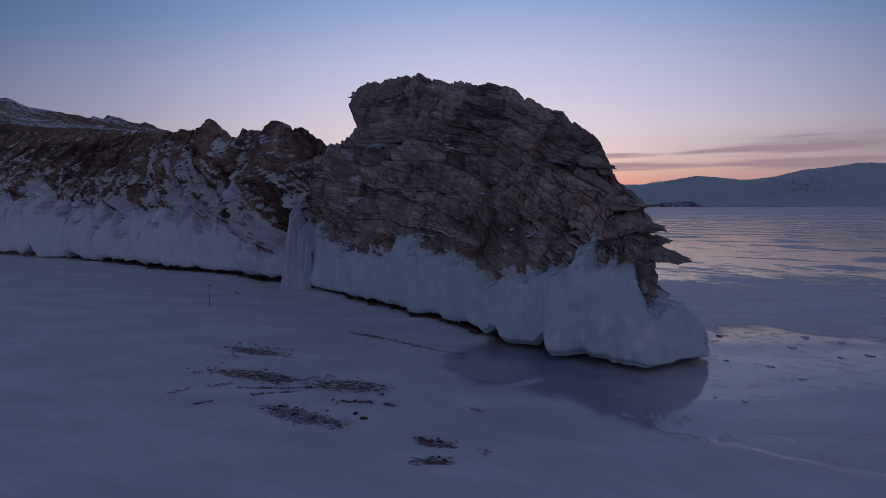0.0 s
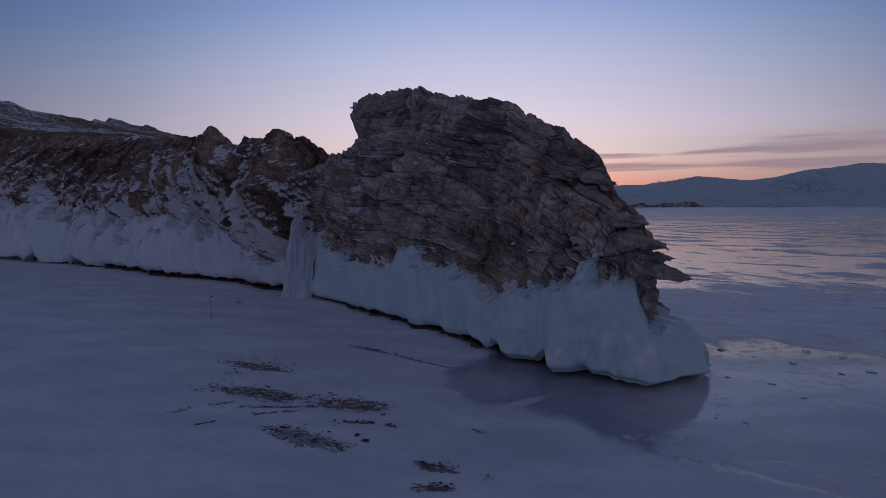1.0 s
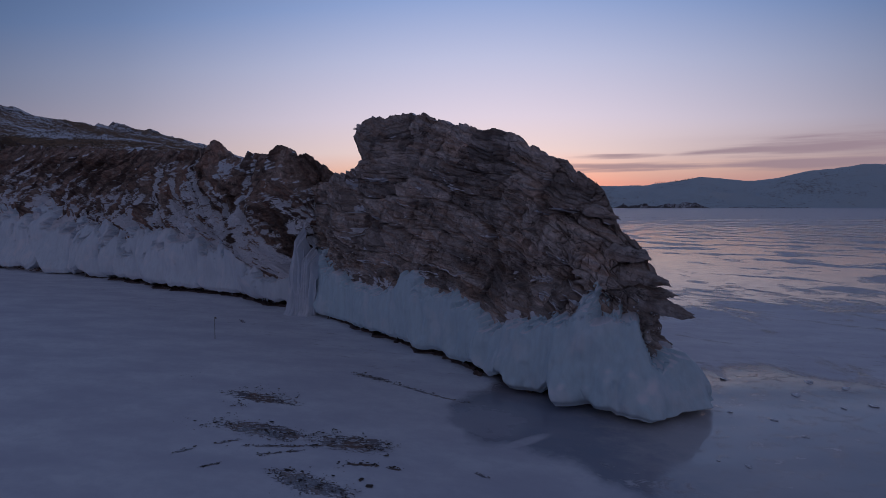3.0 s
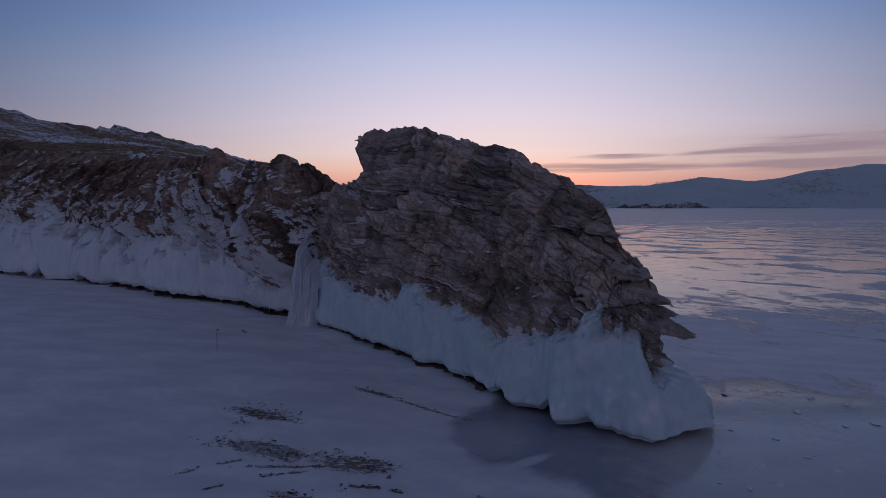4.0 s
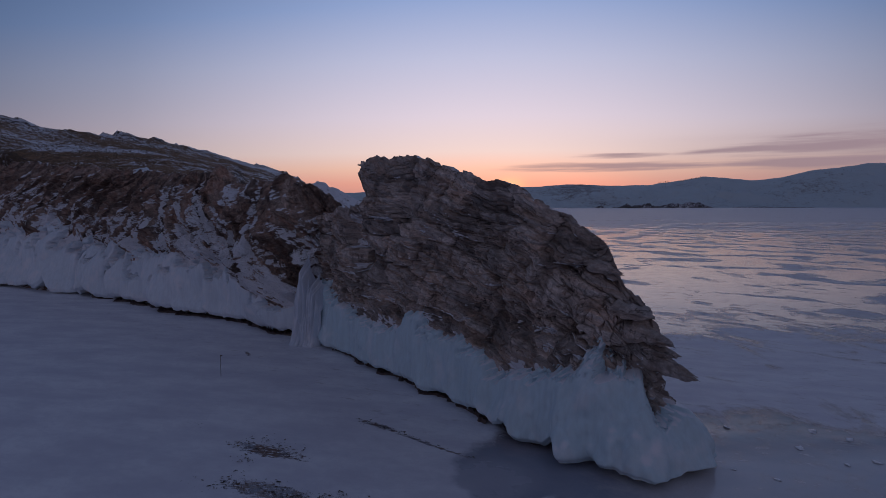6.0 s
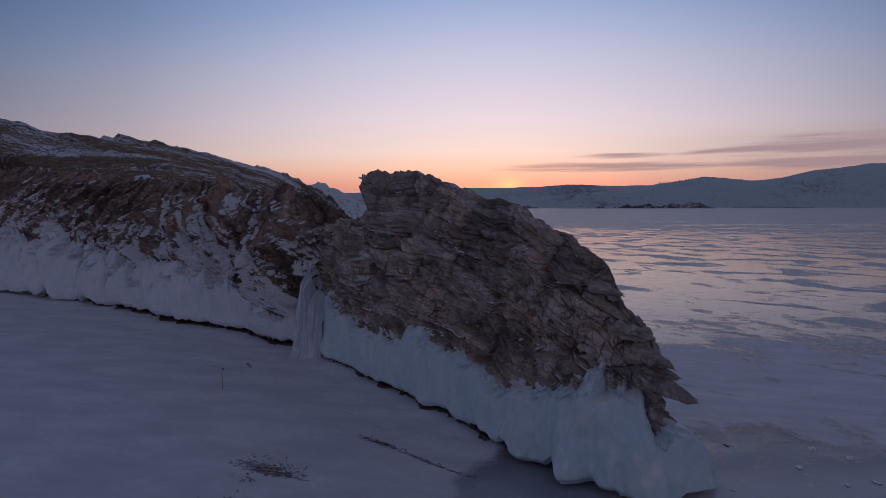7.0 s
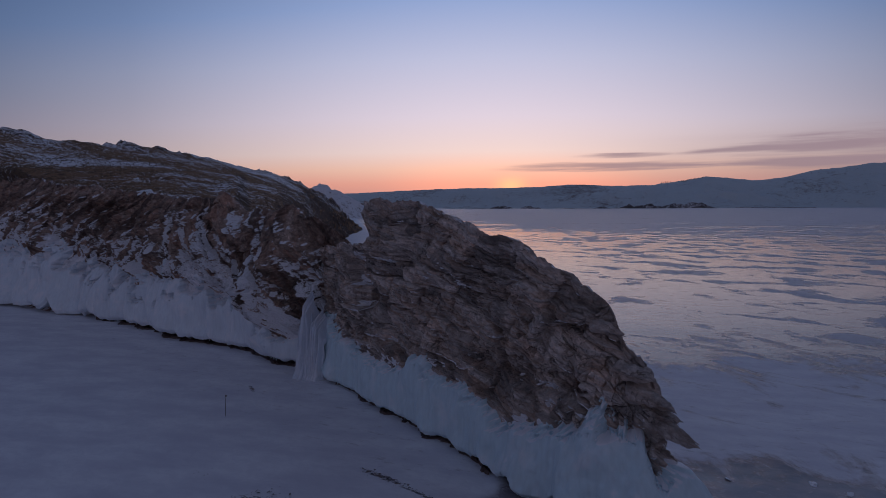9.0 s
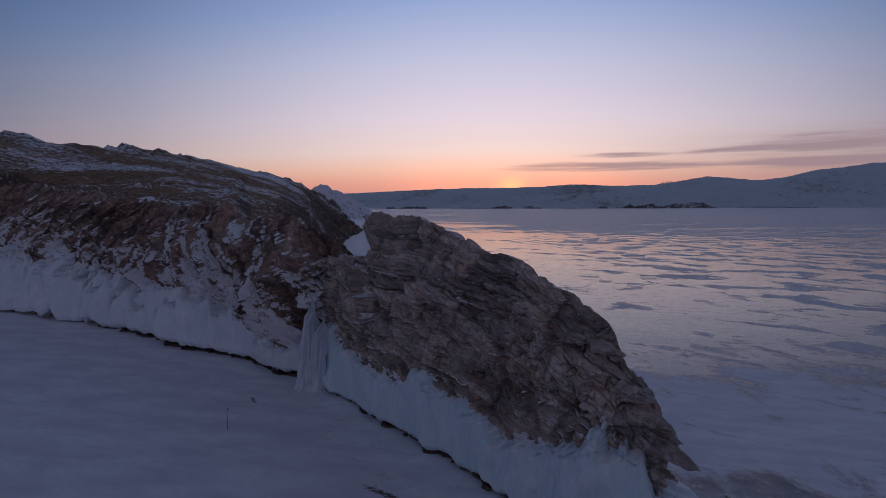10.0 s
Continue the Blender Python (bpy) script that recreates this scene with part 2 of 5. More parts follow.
def hill_material(name, snow_lo, snow_hi, grass, scale=1.0, dark=(0.045, 0.036, 0.03), climb=0.0, snow=SNOW):
    m, nt, bsdf, p, normal = material(name)
    sp = stretched(nt, p, scale, scale, scale)
    big = noise_tex(nt, sp, 0.03, 5, 0.6)
    mid = noise_tex(nt, sp, 0.55, 7, 0.75)
    fine = noise_tex(nt, sp, 1.9, 6, 0.85)
    col = ramp(nt, fine, [(0.3, dark), (0.5, grass), (0.75, tuple(c * 1.5 for c in grass))])
    mix = math_node(nt, "ADD", math_node(nt, "MULTIPLY", big, 0.8), math_node(nt, "ADD", math_node(nt, "MULTIPLY", mid, 0.8), math_node(nt, "MULTIPLY", fine, 0.7)))
    if climb:
        # bare dark rock where the ground is steep
        lean = nt.nodes.new("ShaderNodeSeparateXYZ")
        nt.links.new(normal, lean.inputs[0])
        steep = smooth_step(nt, math_node(nt, "ADD", lean.outputs[2], math_node(nt, "MULTIPLY", math_node(nt, "SUBTRACT", mid, 0.5), 0.5)), 0.93, 0.80)
        col = mix_color(nt, steep, col, ramp(nt, fine, [(0.35, (0.03, 0.024, 0.022)), (0.65, (0.17, 0.12, 0.095))]))
        sep = nt.nodes.new("ShaderNodeSeparateXYZ")
        nt.links.new(p, sep.inputs[0])
        mix = math_node(nt, "ADD", mix, math_node(nt, "MULTIPLY", math_node(nt, "SUBTRACT", sep.outputs[2], 31.0), climb))
    col = mix_color(nt, smooth_step(nt, mix, snow_lo, snow_hi), col, snow)
    put(nt, bsdf.inputs["Base Color"], col)
    put(nt, bsdf.inputs["Roughness"], 0.9)
    bsdf.inputs["Specular IOR Level"].default_value = 0.2
    bump(nt, bsdf, math_node(nt, "ADD", mid, fine), 0.8, 0.4 * scale)
    return m


def ellipse(nt, p, cx, cy, rx, ry, turn, lo, hi):
    """1 inside a flat oval, fading to 0 outside it."""
    mp = nt.nodes.new("ShaderNodeMapping")
    mp.vector_type = "TEXTURE"
    nt.links.new(p, mp.inputs[0])
    mp.inputs["Location"].default_value = (cx, cy, 0)
    mp.inputs["Rotation"].default_value = (0, 0, radians(turn))
    mp.inputs["Scale"].default_value = (rx, ry, 1)
    ln = nt.nodes.new("ShaderNodeVectorMath")
    ln.operation = "LENGTH"
    nt.links.new(mp.outputs[0], ln.inputs[0])
    return math_node(nt, "SUBTRACT", 1.0, smooth_step(nt, ln.outputs["Value"], lo, hi))


def lake_material():
    m, nt, bsdf, p, normal = material("frozen_lake")
    sep = nt.nodes.new("ShaderNodeSeparateXYZ")
    nt.links.new(p, sep.inputs[0])
    x, y, _ = sep.outputs
    wob = noise_tex(nt, p, 0.16, 5, 0.6)
    wob_c = math_node(nt, "MULTIPLY", math_node(nt, "SUBTRACT", wob, 0.5), 5.0)
    line = math_node(nt, "SUBTRACT", math_node(nt, "ADD", math_node(nt, "MULTIPLY", x, 0.63), math_node(nt, "MULTIPLY", y, 0.775)), 20.0)
    right = math_node(nt, "MULTIPLY", math_node(nt, "ADD", math_node(nt, "SUBTRACT", math_node(nt, "ADD", x, 1.2), math_node(nt, "MULTIPLY", math_node(nt, "MINIMUM", math_node(nt, "MAXIMUM", math_node(nt, "SUBTRACT", y, 26.0), 0.0), 8.0), 0.45)), math_node(nt, "MAXIMUM", math_node(nt, "MULTIPLY", math_node(nt, "SUBTRACT", y, 70.0), 0.2), 0.0)), 0.7)
    bare = smooth_step(nt, math_node(nt, "ADD", math_node(nt, "MINIMUM", line, right), wob_c), -0.35, 0.75)
    # wind-blown snow lying over the open ice
    far = smooth_step(nt, y, 30.0, 160.0)
    drift_far = noise_tex(nt, stretched(nt, p, 15.0, 12.0, 1.0, -50), 1.15, 9, 0.60, 0.4)
    drift_near = noise_tex(nt, stretched(nt, p, 9.0, 6.5, 1.0, -58), 1.0, 9, 0.68, 0.5)
    drift = math_node(nt, "ADD", math_node(nt, "MULTIPLY", drift_far, 0.80), math_node(nt, "MULTIPLY", drift_near, 0.20))
    wide = noise_tex(nt, stretched(nt, p, 210.0, 60.0, 1.0, -6), 1.0, 6, 0.62, 0.4)
    blend = smooth_step(nt, y, 120.0, 500.0)
    drift = math_node(nt, "ADD", math_node(nt, "MULTIPLY", drift, math_node(nt, "SUBTRACT", 1.0, math_node(nt, "MULTIPLY", blend, 0.6))), math_node(nt, "MULTIPLY", wide, math_node(nt, "MULTIPLY", blend, 0.6)))
    thresh = math_node(nt, "ADD", math_node(nt, "SUBTRACT", 0.582, math_node(nt, "MULTIPLY", smooth_step(nt, x, 12.0, 75.0), 0.07)), math_node(nt, "MULTIPLY", smooth_step(nt, y, 90.0, 850.0), -0.17))
    snow_far = math_node(nt, "MULTIPLY", smooth_step(nt, math_node(nt, "SUBTRACT", drift, thresh), -0.015, 0.06), 0.72)
    # a broad band of snow in front of the open ice field
    band_wob = math_node(nt, "ADD", wob_c, math_node(nt, "MULTIPLY", math_node(nt, "SUBTRACT", drift_near, 0.5), 45.0))
    band = math_node(nt, "MULTIPLY", smooth_step(nt, math_node(nt, "ADD", y, band_wob), 33.0, 39.0),
                     math_node(nt, "SUBTRACT", 1.0, smooth_step(nt, math_node(nt, "ADD", y, math_node(nt, "MULTIPLY", band_wob, 2.2)), 52.0, 66.0)))
    clear = math_node(nt, "SUBTRACT", 1.0, smooth_step(nt, y, 28.0, 36.0))
    cover = math_node(nt, "MAXIMUM", math_node(nt, "MULTIPLY", snow_far, math_node(nt, "SUBTRACT", 1.0, math_node(nt, "MULTIPLY", clear, 0.9))), math_node(nt, "MULTIPLY", band, 0.95))
    snow = math_node(nt, "MAXIMUM", math_node(nt, "SUBTRACT", 1.0, bare), cover)
    # crusts of old snow, and a thin veil over part of the dark ice by the rock
    crust = noise_tex(nt, stretched(nt, p, 1.4, 1.0, 1.0, -25), 1.2, 9, 0.74, 0.4)
    crust_s = smooth_step(nt, crust, 0.555, 0.60)
    edge = math_node(nt, "SUBTRACT", 1.0, smooth_step(nt, math_node(nt, "ABSOLUTE", math_node(nt, "SUBTRACT", line, 0.2)), 0.3, 2.6))
    open_ice = math_node(nt, "MULTIPLY", smooth_step(nt, x, 8.0, 15.0), math_node(nt, "SUBTRACT", 1.0, smooth_step(nt, y, 50.0, 66.0)))
    edge = math_node(nt, "MAXIMUM", math_node(nt, "MULTIPLY", edge, smooth_step(nt, x, 4.0, 8.0)), math_node(nt, "MULTIPLY", open_ice, 0.22))
    snow = math_node(nt, "MAXIMUM", snow, math_node(nt, "MULTIPLY", crust_s, edge))
    pits = smooth_step(nt, noise_tex(nt, stretched(nt, p, 2.6, 0.8, 1.0, -22), 1.3, 8, 0.75), 0.56, 0.66)
    snow = math_node(nt, "MULTIPLY", snow, math_node(nt, "SUBTRACT", 1.0, math_node(nt, "MULTIPLY", math_node(nt, "MULTIPLY", pits, smooth_step(nt, line, 1.0, 6.0)), 0.3)))
    for cx, cy, rx, ry, turn, thick in ((3.1, 24.5, 2.1, 0.45, 36, 0.9), (1.4, 27.0, 2.8, 2.6, 0, 0.40)):
        f = ellipse(nt, p, cx, cy, rx, ry, turn, 0.45, 1.1)
        snow = math_node(nt, "MAXIMUM", snow, math_node(nt, "MULTIPLY", f, thick))
    # scoured spots with dark ice showing through
    spots = None
    for cx, cy, rx, ry, turn in ((-4.6, 24.4, 2.5, 0.95, -14), (-9.3, 25.8, 3.2, 0.9, -20), (-7.6, 24.05, 2.3, 0.16, 1), (-7.6, 23.4, 1.3, 0.14, 12), (-5.7, 20.7, 2.5, 0.75, -28), (-11.0, 30.4, 3.2, 0.8, -24),
                                 (-0.6, 18.4, 1.0, 0.35, -20), (-0.6, 17.0, 0.9, 0.25, 0), (1.15, 21.4, 0.55, 0.10, -38), (-5.0, 34.0, 2.2, 0.34, -36), (-1.6, 31.2, 3.3, 0.16, -37), (-10.5, 24.45, 0.8, 0.12, 24), (-12.0, 23.5, 0.6, 0.12, 40), (-10.2, 22.15, 0.6, 0.14, 30),
                                 (-2.5, 21.95, 0.6, 0.10, -20), (-4.0, 22.3, 1.1, 0.14, -8), (-19.8, 51.0, 0.25, 1.2, 30)):
        f = ellipse(nt, p, cx, cy, rx, ry, turn, 0.3, 1.15)
        spots = f if spots is None else math_node(nt, "MAXIMUM", spots, f)
    shred = noise_tex(nt, stretched(nt, p, 1.3, 0.55, 1.0, -12), 2.6, 8, 0.78, 0.3)
    torn = smooth_step(nt, math_node(nt, "ADD", math_node(nt, "MULTIPLY_ADD", shred, 2.4, -0.70), math_node(nt, "MULTIPLY", spots, 0.38)), 0.66, 0.82)
    torn = math_node(nt, "MULTIPLY", torn, smooth_step(nt, spots, 0.02, 0.2))
    snow = math_node(nt, "MULTIPLY", snow, math_node(nt, "SUBTRACT", 1.0, torn))
    shred_hue = smooth_step(nt, noise_tex(nt, p, 0.8, 3, 0.6), 0.42, 0.58)
    grain = noise_tex(nt, p, 14.0, 4, 0.6)
    soft = noise_tex(nt, stretched(nt, p, 3.0, 1.2, 1.0, -12), 0.5, 5, 0.55)
    snow_col = mix_color(nt, smooth_step(nt, soft, 0.3, 0.7), (0.66, 0.66, 0.72), (0.82, 0.83, 0.86))
    snow_col = mix_color(nt, math_node(nt, "MULTIPLY", smooth_step(nt, crust, 0.42, 0.60), 0.30), snow_col, (0.60, 0.60, 0.66))
    frost = smooth_step(nt, noise_tex(nt, stretched(nt, p, 4.0, 2.0, 1.0, -14), 1.2, 7, 0.7), 0.35, 0.7)
    # warm tint puts part of the pink sky's reflection into the ice colour
    ice_col = mix_color(nt, frost, (0.10, 0.075, 0.07), (0.30, 0.20, 0.17))
    ice_col = mix_color(nt, math_node(nt, "MULTIPLY", pits, 0.35), ice_col, (0.07, 0.066, 0.075))
    # near ice right of the rock: the sky's sheen painted in as paler colour
    sky_sheen = smooth_step(nt, math_node(nt, "ADD", x, math_node(nt, "ADD", math_node(nt, "MULTIPLY", wob_c, 0.7), math_node(nt, "MULTIPLY", math_node(nt, "SUBTRACT", crust, 0.5), 8.0))), 6.0, 11.0)
    ice_col = mix_color(nt, math_node(nt, "MULTIPLY", clear, 0.80), ice_col, mix_color(nt, sky_sheen, (0.33, 0.37, 0.46), (0.62, 0.60, 0.62)))
    ice_col = mix_color(nt, torn, ice_col, mix_color(nt, shred_hue, (0.22, 0.21, 0.23), (0.23, 0.16, 0.13)))
    put(nt, bsdf.inputs["Base Color"], mix_color(nt, snow, ice_col, snow_col))
    rough = math_node(nt, "ADD", math_node(nt, "MULTIPLY", frost, 0.16), 0.07)
    put(nt, bsdf.inputs["Roughness"], math_node(nt, "ADD", rough, math_node(nt, "MULTIPLY", snow, 0.48)))
    put(nt, bsdf.inputs["Specular IOR Level"], math_node(nt, "MULTIPLY", math_node(nt, "SUBTRACT", 0.85, math_node(nt, "MULTIPLY", far, 0.47)), math_node(nt, "SUBTRACT", 1.0, math_node(nt, "MULTIPLY", snow, 0.68))))
    bsdf.inputs["IOR"].default_value = 1.35
    h = math_node(nt, "MULTIPLY", snow, math_node(nt, "ADD", 0.6, math_node(nt, "ADD", math_node(nt, "ADD", math_node(nt, "MULTIPLY", soft, 0.5), math_node(nt, "MULTIPLY", crust, 0.9)), math_node(nt, "MULTIPLY", grain, 0.15))))
    bump(nt, bsdf, h, 0.4, 0.07)
    return m


def plain_material(name, color, rough):
    m, nt, bsdf, p, normal = material(name)
    n = noise_tex(nt, p, 9, 5, 0.65)
    put(nt, bsdf.inputs["Base Color"], ramp(nt, n, [(0.3, tuple(c * 0.7 for c in color)), (0.7, tuple(min(1, c * 1.2) for c in color))]))
    put(nt, bsdf.inputs["Roughness"], rough)
    bump(nt, bsdf, n, 0.4, 0.02)
    return m


ROCK = rock_material("bedded_rock", (0.57, 0.425, 0.345), (0.58, 0.515, 0.48), (0.6, -0.8), 0.36, 0.18, 0.5, 1.1, 0.58)
CLIFF = rock_material("crumbling_rock", (0.37, 0.225, 0.168), (0.37, 0.285, 0.24), (0.85, -0.53), 1.5, 0.25, 0.8, 1.1, 0.85)
ICE = ice_material("splash_ice", (0.53, 0.68, 0.75), 0.35, 0.12)
SNOWY = ice_material("snow_ice", (0.66, 0.74, 0.81), 0.75, 0.12)
SPRAY = ice_material("spray_ice", (0.60, 0.66, 0.74), 0.5, 0.1)
GREY_ICE = ice_material("grey_ice", (0.34, 0.36, 0.41), 0.1)
GRASS = hill_material("dry_grass_and_snow", 1.15, 1.24, (0.28, 0.172, 0.10), dark=(0.07, 0.045, 0.032), climb=0.004)
FAR = hill_material("far_snow_slope", 0.91, 1.12, (0.30, 0.28, 0.27), 16.0, snow=(0.62, 0.70, 0.72))
POINT = hill_material("snowy_rock_slope", 1.02, 1.12, (0.16, 0.12, 0.09), 4.0)
SHORE = hill_material("far_shore_rock", 1.10, 1.30, (0.11, 0.095, 0.09), 9.0)
LAKE = lake_material()
TUFT = plain_material("dead_grass", (0.15, 0.11, 0.07), 0.9)


# ---------------------------------------------------------------- numeric noise
def hash3(i, j, k, seed):
    n = (i.astype(np.int64) * 73856093) ^ (j.astype(np.int64) * 19349663) ^ (k.astype(np.int64) * 83492791) ^ (seed * 2654435761)
    n = (n ^ (n >> 13)) * 1274126177 & 0x7FFFFFFF
    n = (n ^ (n >> 16)) * 668265263 & 0x7FFFFFFF
    return ((n ^ (n >> 15)) & 0xFFFFF) / 1048575.0


def value_noise(x, y, z, seed):
    i, j, k = np.floor(x), np.floor(y), np.floor(z)
    fx, fy, fz = x - i, y - j, z - k
    fx, fy, fz = (f * f * f * (f * (f * 6 - 15) + 10) for f in (fx, fy, fz))
    out = 0
    for a in (0, 1):
        for b in (0, 1):
            for c in (0, 1):
                wgt = (fx if a else 1 - fx) * (fy if b else 1 - fy) * (fz if c else 1 - fz)
                out = out + wgt * hash3(i + a, j + b, k + c, seed)
    return out * 2 - 1


def fbm(x, y, z, seed, octaves=4, gain=0.5):
    out, amp = 0, 1.0
    for o in range(octaves):
        out = out + amp * value_noise(x, y, z, seed + o * 17)
        x, y, z, amp = x * 2.03 + 5.1, y * 2.03 + 1.7, z * 2.03 + 9.2, amp * gain
    return out


def ridged(x, y, z, seed, octaves=4):
    out, amp = 0, 1.0
    for o in range(octaves):
        out = out + amp * (1 - 2 * np.abs(value_noise(x, y, z, seed + o * 31)))
        x, y, z, amp = x * 2.1 + 3.3, y * 2.1 + 7.1, z * 2.1 + 2.9, amp * 0.5
    return out


def step01(v, lo, hi):
    t = np.clip((v - lo) / (hi - lo), 0, 1)
    return t * t * (3 - 2 * t)


def table(rows, u):
    rows = np.array(rows, float)
    return [np.interp(u, rows[:, 0], rows[:, c]) for c in range(1, rows.shape[1])]


def soft_table(rows, u, width):
    """table() smoothed over width of u, for lines without corners."""
    return [sum(c) / 5 for c in zip(*(table(rows, np.clip(u + width * d, 0, 1)) for d in (-1, -0.5, 0, 0.5, 1)))]


# ---------------------------------------------------------------- meshes
def grid_mesh(name, P, mat, closed=False, flip=False):
    """A mesh from an array of points [rows, columns, 3]."""
    r, c = P.shape[:2]
    idx = np.arange(r * c).reshape(r, c)
    if closed:
        idx = np.concatenate([idx, idx[:, :1]], 1)
    quads = np.stack([idx[:-1, :-1], idx[:-1, 1:], idx[1:, 1:], idx[1:, :-1]], -1).reshape(-1, 4)
    if flip:
        quads = quads[:, ::-1]
    me = bpy.data.meshes.new(name)
    me.from_pydata(P.reshape(-1, 3).tolist(), [], quads.tolist())
    me.materials.append(mat)
    me.polygons.foreach_set("use_smooth", np.ones(len(me.polygons), bool))
    me.update()
    return me


def part(name, data, mat, parent, label=""):
    """Links a bmesh or a mesh as one object under a thing or a part."""
    if isinstance(data, bmesh.types.BMesh):
        me = bpy.data.meshes.new(name)
        data.to_mesh(me)
        data.free()
        me.materials.append(mat)
    else:
        me = data
    ob = new(name, me)
    ob.parent = parent
    return tagged(ob, label)


def thing(name, place, label, category, group="", kind=""):
    ob = new(name)
    ob.location = place
    ob.empty_display_size = 0.2
    return tagged(ob, label, category, group, kind)


def shade_flat(me):
    me.polygons.foreach_set("use_smooth", np.zeros(len(me.polygons), bool))
    return me


# ---------------------------------------------------------------- the frozen lake
def build_lake():
    a = np.linspace(-1, 1, 321)
    xs = 0 + 12 * np.sinh(a * 6.9)
    b = np.linspace(-1, 1, 321)
    ys = 28 + 12 * np.sinh(b * 6.7)
    X, Y = np.meshgrid(xs, ys, indexing="ij")
    near = np.exp(-((X / 70) ** 2 + ((Y - 30) / 60) ** 2))
    Z = near * (0.05 * fbm(X * 0.12, Y * 0.25, X * 0, 3, 4) - 0.05)
    me = grid_mesh("frozen_lake", np.stack([X, Y, Z], -1), LAKE)
    tagged(new("frozen_lake", me), "frozen lake with wind-blown snow over grey ice", "lake", kind="structure")


build_lake()

# ---------------------------------------------------------------- rock faces
HEAD_FOOT = [(0, -15.8, 57.4), (0.05, -13.8, 55.0), (0.1, -11.5, 52.6), (0.22, -8.7, 49.2), (0.35, -4.6, 43.9), (0.47, -1.2, 40.0), (0.58, 1.9, 36.2),
             (0.68, 4.2, 32.6), (0.78, 6.9, 29.9), (0.87, 9.3, 28.9), (0.93, 11.2, 28.6), (0.97, 12.3, 29.8), (1.0, 12.2, 31.5)]
HEAD_CREST = [(0, -15.0, 59.5, 13.2), (0.05, -12.6, 55.8, 13.6), (0.1, -10.4, 52.0, 14.0), (0.22, -7.8, 47.9, 14.6), (0.232, -7.4, 47.3, 17.9), (0.27, -6.2, 45.3, 18.4), (0.35, -3.6, 41.4, 17.9),
              (0.43, -1.2, 38.6, 17.1), (0.5, 0.6, 36.6, 16.35), (0.53, 1.3, 35.7, 15.8), (0.57, 2.6, 34.5, 15.65), (0.64, 4.6, 32.5, 14.95), (0.7, 6.1, 31.4, 13.6), (0.76, 7.5, 30.9, 12.8),
              (0.785, 8.1, 30.8, 12.0), (0.81, 8.6, 30.6, 11.1), (0.83, 8.9, 30.4, 10.4), (0.845, 9.2, 30.3, 9.6), (0.87, 9.8, 29.9, 9.2), (0.9, 10.4, 29.6, 8.5), (0.93, 10.7, 28.9, 7.2), (0.96, 11.3, 28.8, 5.6),
              (0.98, 12.0, 29.4, 4.0), (1.0, 12.2, 31.0, 2.5)]
HEAD_BULGE = [(0, -1.0), (0.06, -0.4), (0.12, 0.5), (0.4, 0.3), (0.6, 0.2), (0.75, 0.3), (1, 0)]
HEAD_ICE = [(0, 6.6), (0.06, 6.3), (0.127, 5.3), (0.2, 4.7), (0.25, 4.5), (0.345, 4.8), (0.38, 5.8), (0.4, 6.0), (0.443, 5.6), (0.508, 5.4), (0.575, 4.9), (0.592, 4.0), (0.615, 3.9), (0.64, 4.4), (0.69, 5.0),
            (0.72, 5.2), (0.738, 5.0), (0.756, 5.3), (0.79, 5.9), (0.82, 5.9), (0.855, 5.6), (0.876, 5.3), (0.89, 4.0), (0.904, 2.6), (0.918, 2.5), (0.935, 3.1), (0.96, 3.3), (1, 2.4)]
# open cracks on the headland: along the wall and height, in metres
HEAD_CRACKS = (((30.6, 8.9), (31.3, 8.0), (33.1, 7.4), (34.4, 6.45), (35.5, 6.1), (37.4, 5.6)), ((29.5, 7.5), (31.8, 6.5), (33.6, 5.55), (33.9, 4.4)), ((26.9, 10.1), (28.1, 8.8), (28.7, 7.3), (29.5, 4.8)),
               ((32.4, 10.5), (34.9, 10.2), (36.8, 9.8)), ((30.9, 8.6), (31.3, 10.3), (32.9, 10.45)), ((25.2, 13.2), (26.4, 12.7), (27.8, 11.95), (30.2, 11.3)), ((13.0, 9.6), (17.5, 9.0), (22.3, 8.0), (25.0, 7.0)))


CLIFF_FOOT = [(0, -140, 145), (0.12, -92, 106), (0.2, -76.3, 93.4), (0.28, -64, 86.3), (0.33, -59.2, 87), (0.42, -49.5, 81.6), (0.53, -36.5, 71.2), (0.64, -27, 66),
              (0.76, -19.8, 61), (0.83, -18, 59.3), (0.9, -16, 57.6), (1, -12.5, 58.5)]
CLIFF_CREST = [(0, -138, 155, 27), (0.12, -92, 118, 24), (0.2, -76, 103, 22), (0.3, -62, 95, 21), (0.4, -51, 87.6, 20.1), (0.47, -44, 82.5, 19.3), (0.53, -37.3, 77, 18.5),
               (0.545, -36.6, 77.4, 19.1), (0.57, -33.7, 75.8, 18.3), (0.585, -31.5, 74.5, 18.7), (0.595, -30.7, 73.8, 19.4), (0.61, -29.3, 72.9, 19.4), (0.62, -28.4, 72.2, 18.3), (0.63, -27.4, 71.4, 17.3), (0.645, -25.4, 69.3, 17.0), (0.66, -24.2, 67.9, 17.5),
               (0.7, -21.5, 65.5, 17.3), (0.76, -18.3, 62.5, 17.5), (0.82, -16.2, 60.3, 17.0), (0.88, -14.7, 59.3, 16.2), (0.94, -13.4, 58.6, 14.9), (1, -11, 58.5, 13.3)]
CLIFF_BULGE = [(0, 0), (0.2, 0.8), (0.3, 1.6), (0.44, 2.8), (0.5, 2.6), (0.56, 1.6), (0.66, 2.2), (0.74, 3.4), (0.82, 3.2), (0.88, 1.8), (0.94, 0.5), (1, -0.5)]
